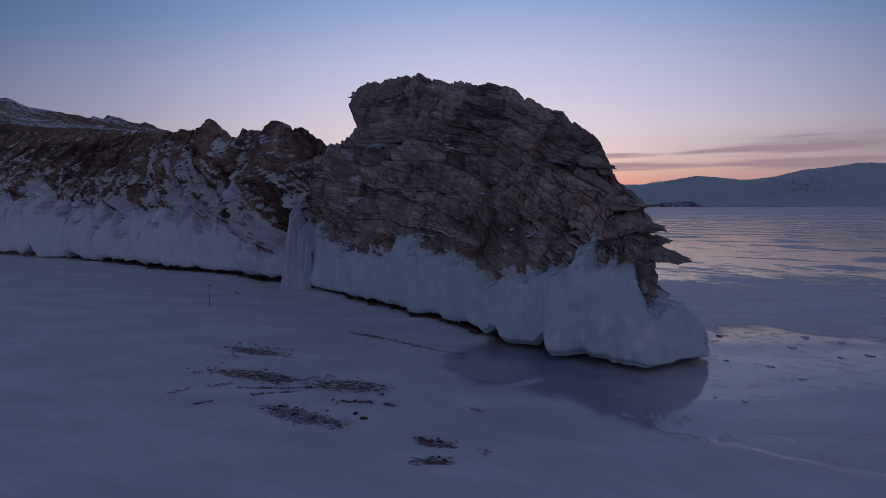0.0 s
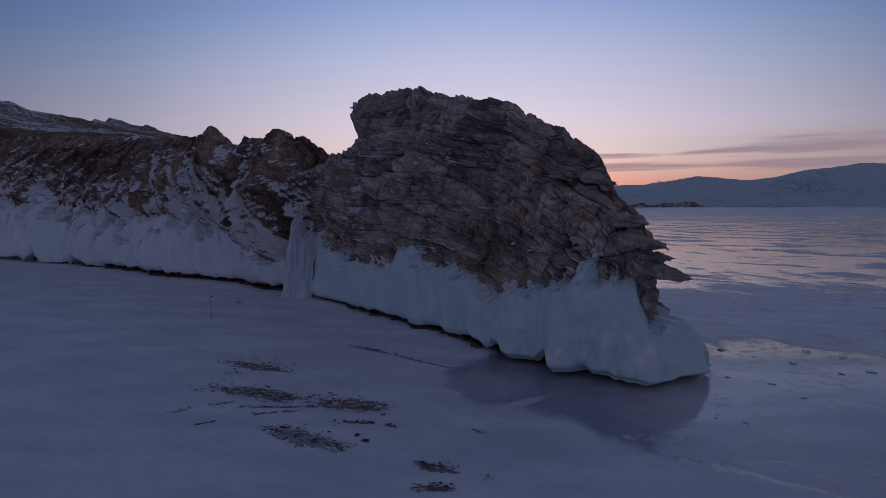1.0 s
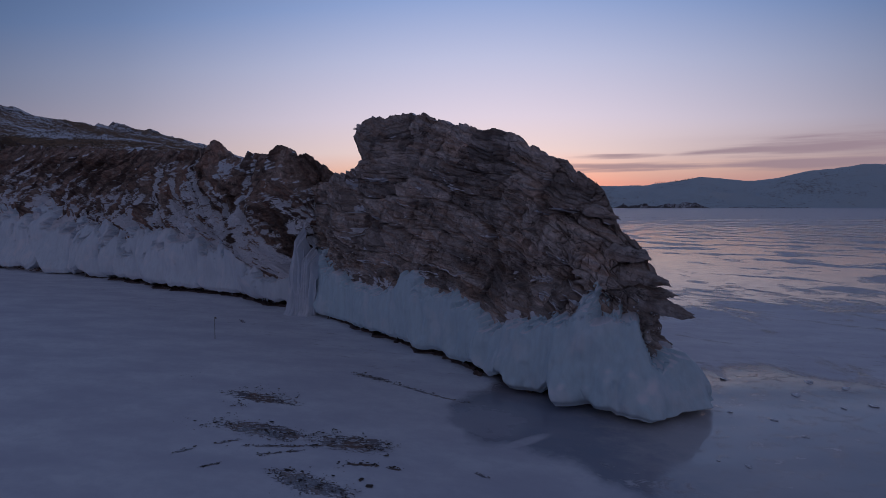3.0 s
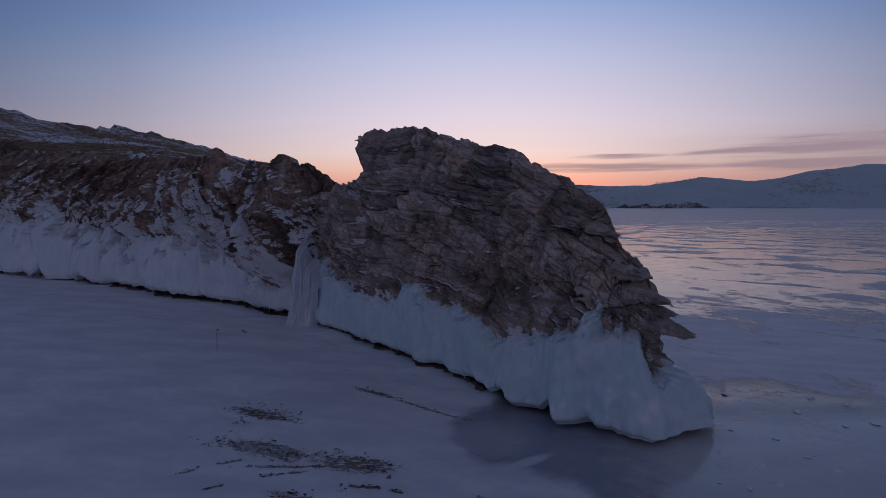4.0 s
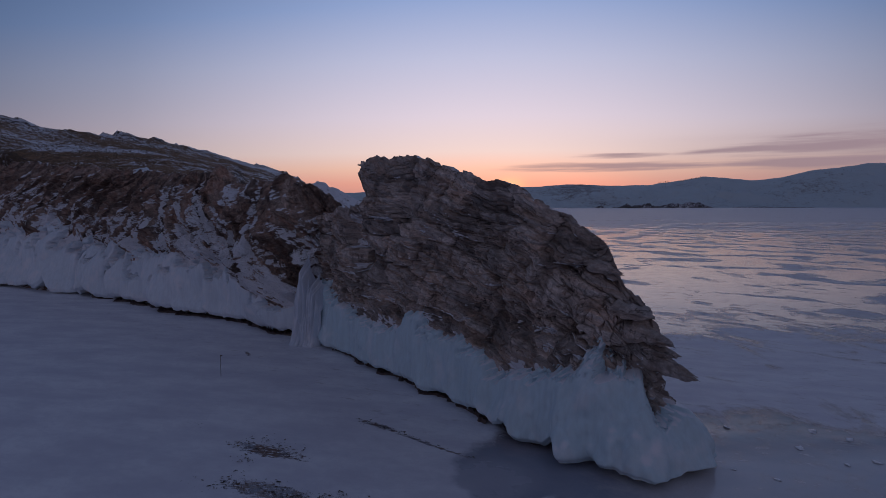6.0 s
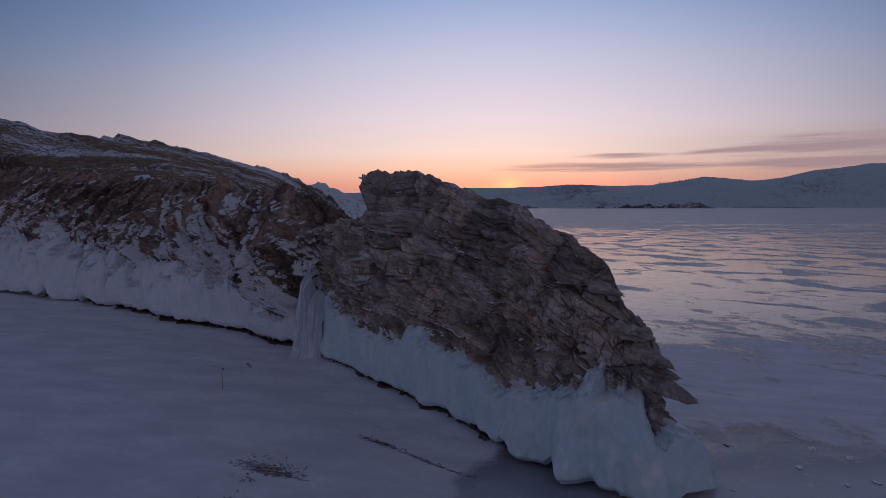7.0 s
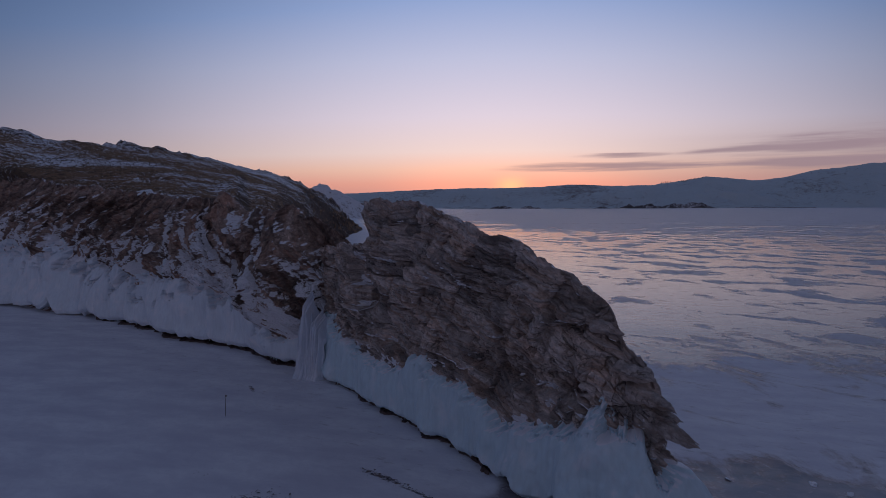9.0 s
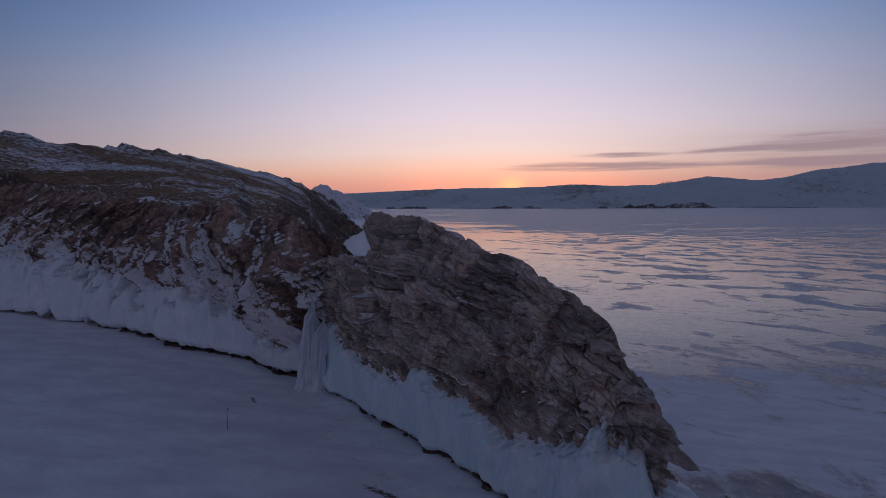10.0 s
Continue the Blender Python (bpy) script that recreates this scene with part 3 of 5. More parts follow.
CLIFF_ICE = [(0, 12), (0.2, 11.2), (0.3, 10.0), (0.4, 8.2), (0.5, 8.4), (0.58, 8.2), (0.64, 7.5), (0.7, 6.3), (0.76, 5.3), (0.82, 4.7), (1, 4.2)]


class Face:
    """A rock wall between a foot line and a crest line, with its broad relief."""

    def __init__(self, foot, crest, bulge, ice, seed, relief, start):
        self.foot, self.crest, self.bulge, self.ice = foot, crest, bulge, ice
        self.seed, self.relief = seed, relief
        u = np.linspace(0, 1, 400)
        fx, fy = soft_table(foot, u, 0.02)
        self.u, self.length = u, np.concatenate([[0], np.cumsum(np.hypot(np.diff(fx), np.diff(fy)))]) + start

    def along(self, u):
        return np.interp(u, self.u, self.length)

    def front(self, u):
        ax, ay = soft_table(self.foot, np.clip(u - 0.03, 0, 1), 0.03)
        bx, by = soft_table(self.foot, np.clip(u + 0.03, 0, 1), 0.03)
        dx, dy = bx - ax, by - ay
        ln = np.hypot(dx, dy)
        return dy / ln, -dx / ln

    def height(self, u):
        return table(self.crest, u)[2]

    def at(self, u, v):
        """Points on the broad face; v 0 at the foot, 1 at the crest."""
        fx, fy = soft_table(self.foot, u, 0.015)
        cx, cy, _ = soft_table(self.crest, u, 0.012)
        h = self.height(u)
        nx, ny = self.front(u)
        (b,) = soft_table(self.bulge, u, 0.04)
        w = np.clip(v, 0, 1)
        z = v * h
        off = b * np.sin(np.pi * w) ** 0.8
        s = self.along(u)
        off = off + self.relief * fbm(s * 0.14, z * 0.10, s * 0, self.seed, 3) * np.minimum(1, z * 0.3 + 0.3)
        return np.stack([fx + (cx - fx) * w + nx * off, fy + (cy - fy) * w + ny * off, z], -1)


def strata(s, z, seed, thick, block, depth, dip, level=None):
    """Beds broken into blocks that stand out or lie back, with open joints between."""
    warp = 0.45 * fbm(s * 0.10, z * 0.14, s * 0, seed, 3)
    b = ((z + dip * s if level is None else level) + warp) / (thick * math.sqrt(1 + dip * dip))
    b = b + 0.45 * np.sin(b * 1.7 + seed) * 0.6
    k = np.floor(b)
    fb = b - k
    along = s - dip * z
    size = block * (0.35 + 1.6 * hash3(k, k * 0, k * 0, seed + 5))
    c = along / size + 13 * hash3(k, k * 0, k * 0 + 1, seed + 6) + 0.30 * fbm(s * 0.5, z * 0.7, s * 0, seed + 9, 3)
    kc = np.floor(c)
    fc = c - kc
    out = (hash3(k, kc, k * 0, seed + 7) - 0.5) * depth
    tilt = (hash3(k, kc, k * 0 + 3, seed + 8) - 0.25) * depth * 1.1 * (fb - 0.5)
    swing = (hash3(k, kc, k * 0 + 4, seed + 12) - 0.5) * depth * 1.0 * (fc - 0.5)
    seam = np.minimum(fb, 1 - fb) * thick
    open_bed = np.exp(-(seam / 0.05) ** 2) * step01(hash3(k, kc, k * 0 + 2, seed + 11), 0.45, 0.95)
    end = np.minimum(fc, 1 - fc) * size
    open_end = np.exp(-(end / 0.05) ** 2) * step01(hash3(k, kc, k * 0 + 5, seed + 13), 0.4, 0.9)
    rounding = -0.22 * depth * ((2 * np.abs(fb - 0.5)) ** 5 + (2 * np.abs(fc - 0.5)) ** 9)
    tone = hash3(k, kc, k * 0 + 7, seed + 14)
    return out + tilt + swing + rounding - min(0.3, depth * 0.7) * open_bed - min(0.2, depth * 0.5) * open_end, tone


def bedding(s, z):
    """Height across the headland's beds, which lie flat inland and dip ever more towards its point."""
    t = np.linspace(-5, 60, 400)
    fall = np.cumsum(0.10 + 0.26 * step01(t, 18, 32)) * (t[1] - t[0])
    return z + np.interp(s, t, fall) + 0.16 * np.maximum(0, s - 27) * step01(z, 10.5, 6.0) + 0.35 * fbm(s * 0.16, z * 0.22, s * 0, 77, 3)


def ribs(s, z, seed):
    """Place across the cliff's ribs, which lean one way inland and the other way near the gully."""
    t = np.linspace(-40, 130, 300)
    return s + np.interp(s, t, -0.8 + 1.6 * step01(t, 78, 100)) * z + 1.2 * fbm(s * 0.2, z * 0.2, s * 0, seed + 5, 3)


def near_line(s, z, line):
    """Distance to a broken line, and how far below it a place lies."""
    best, below = np.full(s.shape, 99.0), np.zeros(s.shape)
    for (a, b), (c, d) in zip(line[:-1], line[1:]):
        ln = math.hypot(c - a, d - b)
        f = np.clip(((s - a) * (c - a) + (z - b) * (d - b)) / ln ** 2, 0, 1)
        dist = np.hypot(s - a - f * (c - a), z - b - f * (d - b))
        side = ((s - a) * (d - b) - (z - b) * (c - a)) / ln
        below = np.where(dist < best, side, below)
        best = np.minimum(best, dist)
    return best, below


def plates(S, Z, seed):
    """Relief of the headland: big slabs with worn edges, thinner beds between them, massive rock at the top."""
    level = bedding(S, Z)
    top = step01(Z, 11.5, 14.5) * step01(S, 30, 22)
    wob = 0.5 * fbm(S * 0.35, Z * 0.5, S * 0, seed + 1, 3)
    a, ta = strata(S + wob, Z, seed + 20, 1.8, 3.4, 0.62, 0.3, level)
    b, tb = strata(S + 3 + wob, Z, seed + 40, 0.85, 1.5, 0.34, 0.3, level + 0.5)
    c, tc = strata(S + 9, Z, seed + 44, 0.34, 0.75, 0.18, 0.3, level + 0.2)
    calm = step01(fbm(S * 0.22, Z * 0.3, S * 0, seed + 90, 3), -0.25, 0.35)
    d = (1 - 0.45 * top) * a + (0.35 + 0.65 * calm) * (1 - 0.3 * top) * b + (0.55 + 0.65 * calm) * c
    d = d + (0.30 + 0.35 * top) * fbm(S * 0.35, Z * 0.45, S * 0, seed + 3, 4) + 0.07 * ridged(S * 0.9, level * 1.6, S * 0, seed + 4, 3)
    tone = 0.45 * ta + 0.35 * tb + 0.20 * tc
    cut = np.zeros(S.shape)
    for line in HEAD_CRACKS:
        near, below = near_line(S + 0.16 * fbm(S * 1.1, Z * 1.1, S * 0, seed + 7, 3), Z + 0.16 * fbm(S * 1.3, Z * 1.3, S * 0, seed + 8, 3), line)
        reach = step01(near, 1.5, 0.2)
        cut = np.maximum(cut, np.exp(-(near / 0.10) ** 2))
        d = d - 0.42 * np.exp(-(near / 0.11) ** 2) + 0.22 * reach * np.tanh(-below * 6)
    # a hollow over the ice, set back and darker in tone
    hollow = np.exp(-((S - 27.0 + 0.55 * (Z - 6.2)) / 1.5) ** 2 - ((Z - 6.2) / 1.5) ** 2)
    d = d - 0.5 * hollow
    tone = np.clip(tone - 0.30 * hollow - 0.2 * cut, 0, 1)
    return d, tone


def fissures(s, z, seed, scale):
    """Thin wandering cracks."""
    n = fbm(s * scale, z * scale * 1.6, s * 0, seed, 3)
    return np.exp(-(n / 0.035) ** 2)


def build_rock(name, face, nu, nv, back, mat, bed, crumble, blocks, lean, ledges, snow, foot, parent):
    """Front, crest and back of a rock mass in one skin."""
    front_n, top_n, back_n = nv, max(8, nv // 9), max(10, nv // 6)
    u = np.linspace(0, 1, nu)
    v = np.linspace(-0.06, 1, front_n)
    U, V = np.meshgrid(u, v, indexing="ij")
    P = face.at(U, V)
    S, Z = face.along(U), P[..., 2]
    nx, ny = face.front(U)
    h = face.height(U)
    dip = bed[3]
    if dip < 1:
        d, tone = plates(S, Z, face.seed)
        d = d - 0.10 * fissures(S, Z, face.seed + 52, 0.28)
    else:
        d, tone_a = strata(S, Z, face.seed + 20, 2.4, 5.0, 0.55, dip)
        e, tone_b = strata(S + 3, Z + 0.1, face.seed + 40, bed[0], bed[1] * 1.5, bed[2] * 0.75, dip)
        d = d + 0.45 * e
        d = d + crumble * (0.50 * ridged(S * 0.24 + dip * Z * 0.16, Z * 0.09, S * 0, face.seed + 3, 4) + 0.10 * fbm(S * 0.8, Z * 0.8, S * 0, face.seed + 4, 5, 0.6))
        rib = ribs(S, Z, face.seed)
        d = d + 1.0 * ridged(rib * 0.30, Z * 0.05, S * 0, face.seed + 6, 4) + 0.30 * ridged(rib * 0.95, Z * 0.16, S * 0, face.seed + 7, 3)
        e, tone_d = strata(S + 21, Z + 0.3, face.seed + 64, 0.62, 0.75, 0.5, dip * 1.3)
        f, tone_e = strata(S + 5, Z + 0.2, face.seed + 66, 0.27, 0.34, 0.26, dip * 0.95)
        d = d + blocks * (e + 0.6 * f)
        tone = 0.3 * tone_a + 0.2 * tone_b + 0.3 * tone_d + 0.2 * tone_e
        tone = np.clip(tone + 0.4 * (ridged(rib * 0.5, Z * 0.12, S * 0, face.seed + 8, 4) - 0.45), 0, 1)
        d = d - 0.22 * fissures(S, Z, face.seed + 52, 0.28) - 0.12 * fissures(S, Z, face.seed + 57, 0.7)
        upright = fbm(S * 0.42 + Z * 0.12, Z * 0.10, S * 0, face.seed + 58, 3)
        d = d - 0.20 * np.exp(-(upright / 0.022) ** 2)
    d = d + 0.035 * fbm(S * 3.5, Z * 5, S * 0, face.seed + 61, 3)
    d = d - bed[4]
    for s0, s1, z0, deep in ledges:
        d = d - deep * step01(Z, z0 - 0.06, z0 + 0.10) * step01(Z, z0 + 4.0, z0 + 0.8) * step01(S, s0, s0 + 0.8) * step01(S, s1, s1 - 0.8)
    (ice_top,) = soft_table(face.ice, U, 0.01)
    under = step01(Z, ice_top + 0.6, ice_top - 1.6)
    d = d * (1 - 0.7 * under) - 0.45 * under - 0.8 * step01(Z, 2.2, 0.9) + foot * step01(Z, 0.35, 0.0)
    d = d * (1 - 0.45 * step01(V, 0.86, 1.0))
    P[..., 0] += nx * d
    P[..., 1] += ny * d
    # broken, blocky crest
    near_top = step01(V, 0.80, 1.0)
    P[..., 2] += near_top * (0.30 * np.round(2.0 * fbm(S * 0.40, S * 0, S * 0, face.seed + 70, 2)) * 0.5 + 0.16 * fbm(S * 1.6, S * 0, S * 0, face.seed + 71, 3) - 0.25)
    # overhanging ends
    dx, dy = -ny, nx
    for s0, z0, z1, width, push in lean:
        f = step01(Z, z0, z1) * np.exp(-((S - s0) / width) ** 2) * push
        P[..., 0] += dx * f
        P[..., 1] += dy * f
    # the crest rounds over and falls away behind
    edge, un = P[:, -1:, :], U[:, -1:]
    (depth,) = table(back, un)
    bx, by = -nx[:, -1:], -ny[:, -1:]
    w = np.linspace(0, 1, top_n + back_n + 1)[None, 1:]
    hh = edge[..., 2]
    drop = np.where(w < 0.35, 0.16 * (w / 0.35) ** 1.6, 0.16 + 0.9 * (np.maximum(w - 0.35, 0) / 0.65) ** 1.2)
    rim = 0.35 * fbm(S[:, -1:] * 0.6 + w * 4, w * 9 + S[:, -1:] * 0, w * 0 + S[:, -1:] * 0, face.seed + 80, 3)
    Q = np.stack([edge[..., 0] + bx * depth * w, edge[..., 1] + by * depth * w, hh * (1 - drop) + rim * np.minimum(1, w * 6) - 0.3 * w], -1)
    me = shade_flat(grid_mesh(name, np.concatenate([P, Q], 1), mat, flip=True))
    # how readily snow lies: broad slope, wind-blown patches along the beds, more near the splash ice
    amount, fade, floor_z, broad, frost = snow
    slope = blurred_upward(P, 3, 4)
    across, down = (Z + dip * S) / math.sqrt(1 + dip * dip), (S - dip * Z) / math.sqrt(1 + dip * dip)
    if dip > 1:
        # gullies run one way inland and the other way near the fall
        across, down = ribs(S, Z, face.seed) * 0.75, Z * 0.5
        amount = amount - 0.30 * (ridged(across * 0.45, Z * 0.08, S * 0, face.seed + 6, 4) - 0.5)
    lie = amount + (1.1 - 0.55 * (blocks > 0.5)) * slope + broad * fbm(down * 0.22, across * 0.5, S * 0, face.seed + 95, 5, 0.6) + 0.30 * fbm(down * 0.8, across * 1.5, S * 0, face.seed + 96, 4, 0.65) - fade * (Z - np.maximum(ice_top, floor_z))
    lie = lie + 0.5 * frost * step01(Z, ice_top + 1.6, ice_top - 0.3) * (0.5 + 1.2 * fbm(S * 2.2, Z * 0.7, S * 0, face.seed + 97, 4, 0.6)) - 2.0 * step01(Z, 2.8, 2.2)
    for s0, s1, z0, deep in ledges:
        lie = lie + 1.1 * deep * step01(Z, z0 - 0.15, z0) * step01(Z, z0 + 1.0, z0 + 0.4) * step01(S, s0, s0 + 0.8) * step01(S, s1, s1 - 0.8)
    if blocks > 0.5:
        lie = lie - 0.26 * step01(U, 0.62, 0.72)
    extra = Q.shape[1]
    for key, front in (("tone", tone), ("snow", lie)):
        values = np.concatenate([front, np.full((nu, extra), 0.45)], 1)
        me.attributes.new(key, "FLOAT", "POINT").data.foreach_set("value", values.astype(np.float32).ravel())
    ob = part(name, me, mat, parent)
    ob.location = -parent.location
    return ob


def blurred_upward(P, ku, kv):
    """The upward part of the normal of a smoothed copy of a grid of points."""
    for axis, k in ((0, ku), (1, kv)):
        pad = np.pad(P, [(k, k) if a == axis else (0, 0) for a in range(3)], mode="edge")
        total = np.cumsum(pad, axis)
        n = P.shape[axis]
        hi, lo = np.take(total, range(2 * k, 2 * k + n), axis), np.take(total, range(0, n), axis)
        P = (hi - lo) / (2 * k)
    n = np.cross(np.gradient(P, axis=0), np.gradient(P, axis=1))
    return np.abs(n[..., 2]) / np.maximum(np.linalg.norm(n, axis=-1), 1e-9) * np.sign(n[..., 2] + 1e-12) * np.sign(np.median(n[..., 2]) + 1e-12)


HEAD = Face(HEAD_FOOT, HEAD_CREST, HEAD_BULGE, HEAD_ICE, 11, 0.5, 0.0)
WALL = Face(CLIFF_FOOT, CLIFF_CREST, CLIFF_BULGE, CLIFF_ICE, 47, 1.1, -30.0)

headland = thing("rock_headland", (0, 38, 0), "bare brown-grey bedded rock headland rising from the frozen lake", "rock")
build_rock("rock_face", HEAD, 950, 460, [(0, 4), (0.2, 7), (0.5, 8), (0.8, 5), (0.95, 2.5), (1, 1.5)], ROCK, (0.46, 2.4, 0.42, 0.25, 0.15), 0.55, 0.28,
           [(12.4, 14.8, 16.4, 1.6, -1.7)], [(6.3, 10.4, 10.2, 1.5), (9.5, 12.2, 8.2, 1.0), (13.5, 16.5, 5.6, 0.6), (28.5, 34.5, 6.0, 0.7)], (-0.24, 0.018, 5.0, 0.22, 0.85), 0.5, headland)
cliff = thing("island_cliff", (-40, 78, 0), "crumbling dark brown cliff with snow on its ledges", "cliff")
build_rock("rock_face", WALL, 1400, 290, [(0, 6), (0.9, 5), (1, 3)], CLIFF, (0.75, 1.8, 0.60, 1.5, 0.0), 0.9, 0.55, [], [], (0.70, 0.115, 8.0, 0.24, 0.35), 0.7, cliff)


# ---------------------------------------------------------------- splash ice on the feet of the rocks
def build_skirt(name, face, nu, nw, mat, thick, gap, parent, ragged, lobes, rough, climb):
    u = np.linspace(0.0, 1, nu)
    S1 = face.along(u)
    (top,) = soft_table(face.ice, u, 0.01)
    (swell,) = soft_table(thick, u, 0.02)
    (lift,) = soft_table(gap, u, 0.006)
    top = top + ragged * (0.8 * fbm(S1 * 0.30, S1 * 0, S1 * 0, face.seed + 101, 3) + 0.15 * fbm(S1 * 1.7, S1 * 0, S1 * 0, face.seed + 102, 2))
    low = np.maximum(lift * (0.85 + 0.45 * fbm(S1 * 0.45, S1 * 0, S1 * 0, face.seed + 103, 3)) + 0.12 * np.abs(fbm(S1 * 2.2, S1 * 0, S1 * 0, face.seed + 104, 2)) * lift, 0.03)
    low = low + lobes * 0.5 * np.exp(-(value_noise(S1 * 0.20, S1 * 0, S1 * 0, face.seed + 116) / 0.10) ** 2)
    if rough > 0.4:
        low = low + 0.12 * step01(u, 0.76, 0.80) * np.abs(fbm(S1 * 1.0, S1 * 0, S1 * 0, face.seed + 119, 3))
        low = low + 0.12 * step01(u, 0.84, 0.80) * np.exp(-(value_noise(S1 * 0.62, S1 * 0, S1 * 0, face.seed + 118) / 0.14) ** 2)
    broad = np.convolve(np.pad(top, 45, mode="edge"), np.ones(91) / 91, "valid")[:, None]
    w = np.linspace(0, 1, nw)
    Z = top[:, None] + climb - (top[:, None] + climb - low[:, None]) * w[None, :]
    U = np.repeat(u[:, None], nw, 1)
    S = face.along(U)
    P = face.at(U, Z / face.height(U))
    nx, ny = face.front(U)
    q = np.clip((top[:, None] - Z) / np.maximum(top[:, None] - low[:, None], 0.5), -0.6, 1)
    body = np.clip((broad - Z) / np.maximum(broad - low[:, None], 0.5), 0, 1)
    t = swell[:, None] * (0.32 + 0.68 * body)
    crease = value_noise(S * 0.20 + 0.25 * np.sin(Z * 0.5), Z * 0.05, S * 0, face.seed + 116)
    t = t * (1 + lobes * (1.5 * np.sqrt(np.abs(crease)) - 0.95))
    t = t * (1 + 0.30 * rough * fbm(S * 0.75, Z * 0.45, S * 0, face.seed + 117, 3))
    t = t * (1 + 0.25 * fbm(S * 0.42, Z * 0.12, S * 0, face.seed + 110, 3))
    flute = np.abs(value_noise(S * 1.5, Z * 0.16, S * 0, face.seed + 111))
    t = t + 0.12 * rough * (flute - 0.4) * np.minimum(1, swell[:, None]) + 0.03 * rough * fbm(S * 4.5, Z * 1.5, S * 0, face.seed + 112, 2) + 0.10 * rough * fbm(S * 0.9, Z * 0.7, S * 0, face.seed + 115, 3)
    slant = S - 0.5 * Z
    fray = fbm(slant * 0.55, Z * 0.55, S * 0, face.seed + 113, 5, 0.6) + 0.12 * fbm(S * 5.0, Z * 0.6, S * 0, face.seed + 114, 3)
    t = t - step01(q + 0.30 * fray * ragged, 0.22, -0.20) * (swell[:, None] * 0.5 + 1.3)
    round_in = step01(q, 0.90, 1.0) ** 2 * 0.25 * swell[:, None]
    t = t - round_in
    P = np.stack([P[..., 0] + nx * t, P[..., 1] + ny * t, Z], -1)
    # the underside turns back to the rock
    rows = [P]
    for k, (pull, rise) in enumerate(((0.15, -0.05), (0.5, 0.02), (1.2, 0.10), (2.4, 0.20))):
        R = P[:, -1:, :].copy()
        R[..., 0] -= nx[:, -1:] * pull
        R[..., 1] -= ny[:, -1:] * pull
        R[..., 2] += rise
        rows.append(R)
    me = grid_mesh(name, np.concatenate(rows, 1), mat)
    ob = part(name, me, mat, parent)
    ob.location = -parent.location
    lip = P[:, -1, :]
    hem = np.array([P[i, int(np.argmax(q[i] > 0.16))] for i in range(nu)])
    return lip, hem


head_ice = thing("splash_ice", (0, 36, 0), "thick fluted blue-white splash ice frozen round the rock's foot", "ice")
head_lip, head_hem = build_skirt("ice_sheet", HEAD, 900, 150, ICE, [(0, 1.3), (0.1, 0.9), (0.3, 0.9), (0.55, 1.0), (0.68, 1.4), (0.76, 2.2), (0.86, 2.7), (0.895, 2.5), (0.917, 1.3), (0.94, 2.3), (0.97, 2.7), (1, 2.3)],
            [(0, 0.42), (0.3, 0.42), (0.5, 0.42), (0.54, 0.36), (0.585, 0.5), (0.597, 0.9), (0.612, 0.9), (0.618, 0.3), (0.636, 0.3), (0.642, 1.3), (0.672, 1.5), (0.680, 0.2), (0.735, 0.15), (0.742, 0.9), (0.756, 0.9), (0.765, 0.15), (1, 0.1)], head_ice, 0.55, 0.24, 0.75, 1.2)
wall_ice = thing("splash_ice", (-40, 75, 0), "snow-dusted splash ice coating the cliff's foot in bulging curtains", "ice")
wall_lip, wall_hem = build_skirt("ice_sheet", WALL, 900, 130, SNOWY, [(0, 2.0), (0.4, 2.0), (0.6, 1.8), (0.7, 1.6), (0.8, 1.2), (1, 0.6)],
            [(0, 0.5), (0.255, 0.5), (0.26, 2.0), (0.27, 2.0), (0.275, 0.4), (0.347, 0.5), (0.351, 2.2), (0.364, 2.1), (0.368, 0.6), (0.5, 0.65), (0.75, 0.8), (0.85, 1.1), (1, 0.6)], wall_ice, 1.5, 0.55, 0.2, 3.2)


def build_ledge(face, lip, lo, hi, depth, parent):
    """A low shelf of dark stones at the water line, coloured darker still for the shade under the hanging ice."""
    i = np.arange(int(lo * (len(lip) - 1)), int(hi * (len(lip) - 1)))
    u = np.linspace(0, 1, len(lip))[i]
    fine = np.linspace(0, len(i) - 1, len(i) * 3)
    u = np.interp(fine, np.arange(len(i)), u)
    x, y, z = (np.interp(fine, np.arange(len(i)), lip[i, c]) for c in range(3))
    nx, ny = face.front(u)
    s = face.along(u)[:, None]
    v = np.linspace(0, 1, 14)[None, :]
    step = 0.5 * np.abs(value_noise(s * 0.8, s * 0 + v * 1.5, s * 0 + v * 0, 951)) + 0.35 * np.abs(value_noise(s * 2.9, s * 0 + v * 3, s * 0 + v * 0, 952))
    out = -0.28 - depth * v + 0.30 * fbm(s * 0.6, s * 0 + v * 0, s * 0 + v * 0, 953, 3) + 0.08 * fbm(s * 4, v * 5 + s * 0, s * 0 + v * 0, 954, 2)
    h = np.minimum(1, v * 7) * (0.10 + 0.6 * step * np.maximum(z[:, None], 0.15)) - 0.08
    P = np.stack([x[:, None] + nx[:, None] * out, y[:, None] + ny[:, None] * out, h], -1)
    ob = part("shore_ledge", shade_flat(grid_mesh("shore_ledge", P, GAP_STONE, flip=True)), GAP_STONE, parent, "low dark stones at the water line, coloured to deepen the gap's shade")
    ob.location = -parent.location


# near-black stone colour that also stands in for the gap's shade
GAP_STONE = plain_material("gap_stone", (0.075, 0.05, 0.044), 0.55)
build_ledge(HEAD, head_lip, 0.10, 0.615, 0.9, headland)
build_ledge(WALL, wall_lip, 0.37, 0.97, 1.2, cliff)


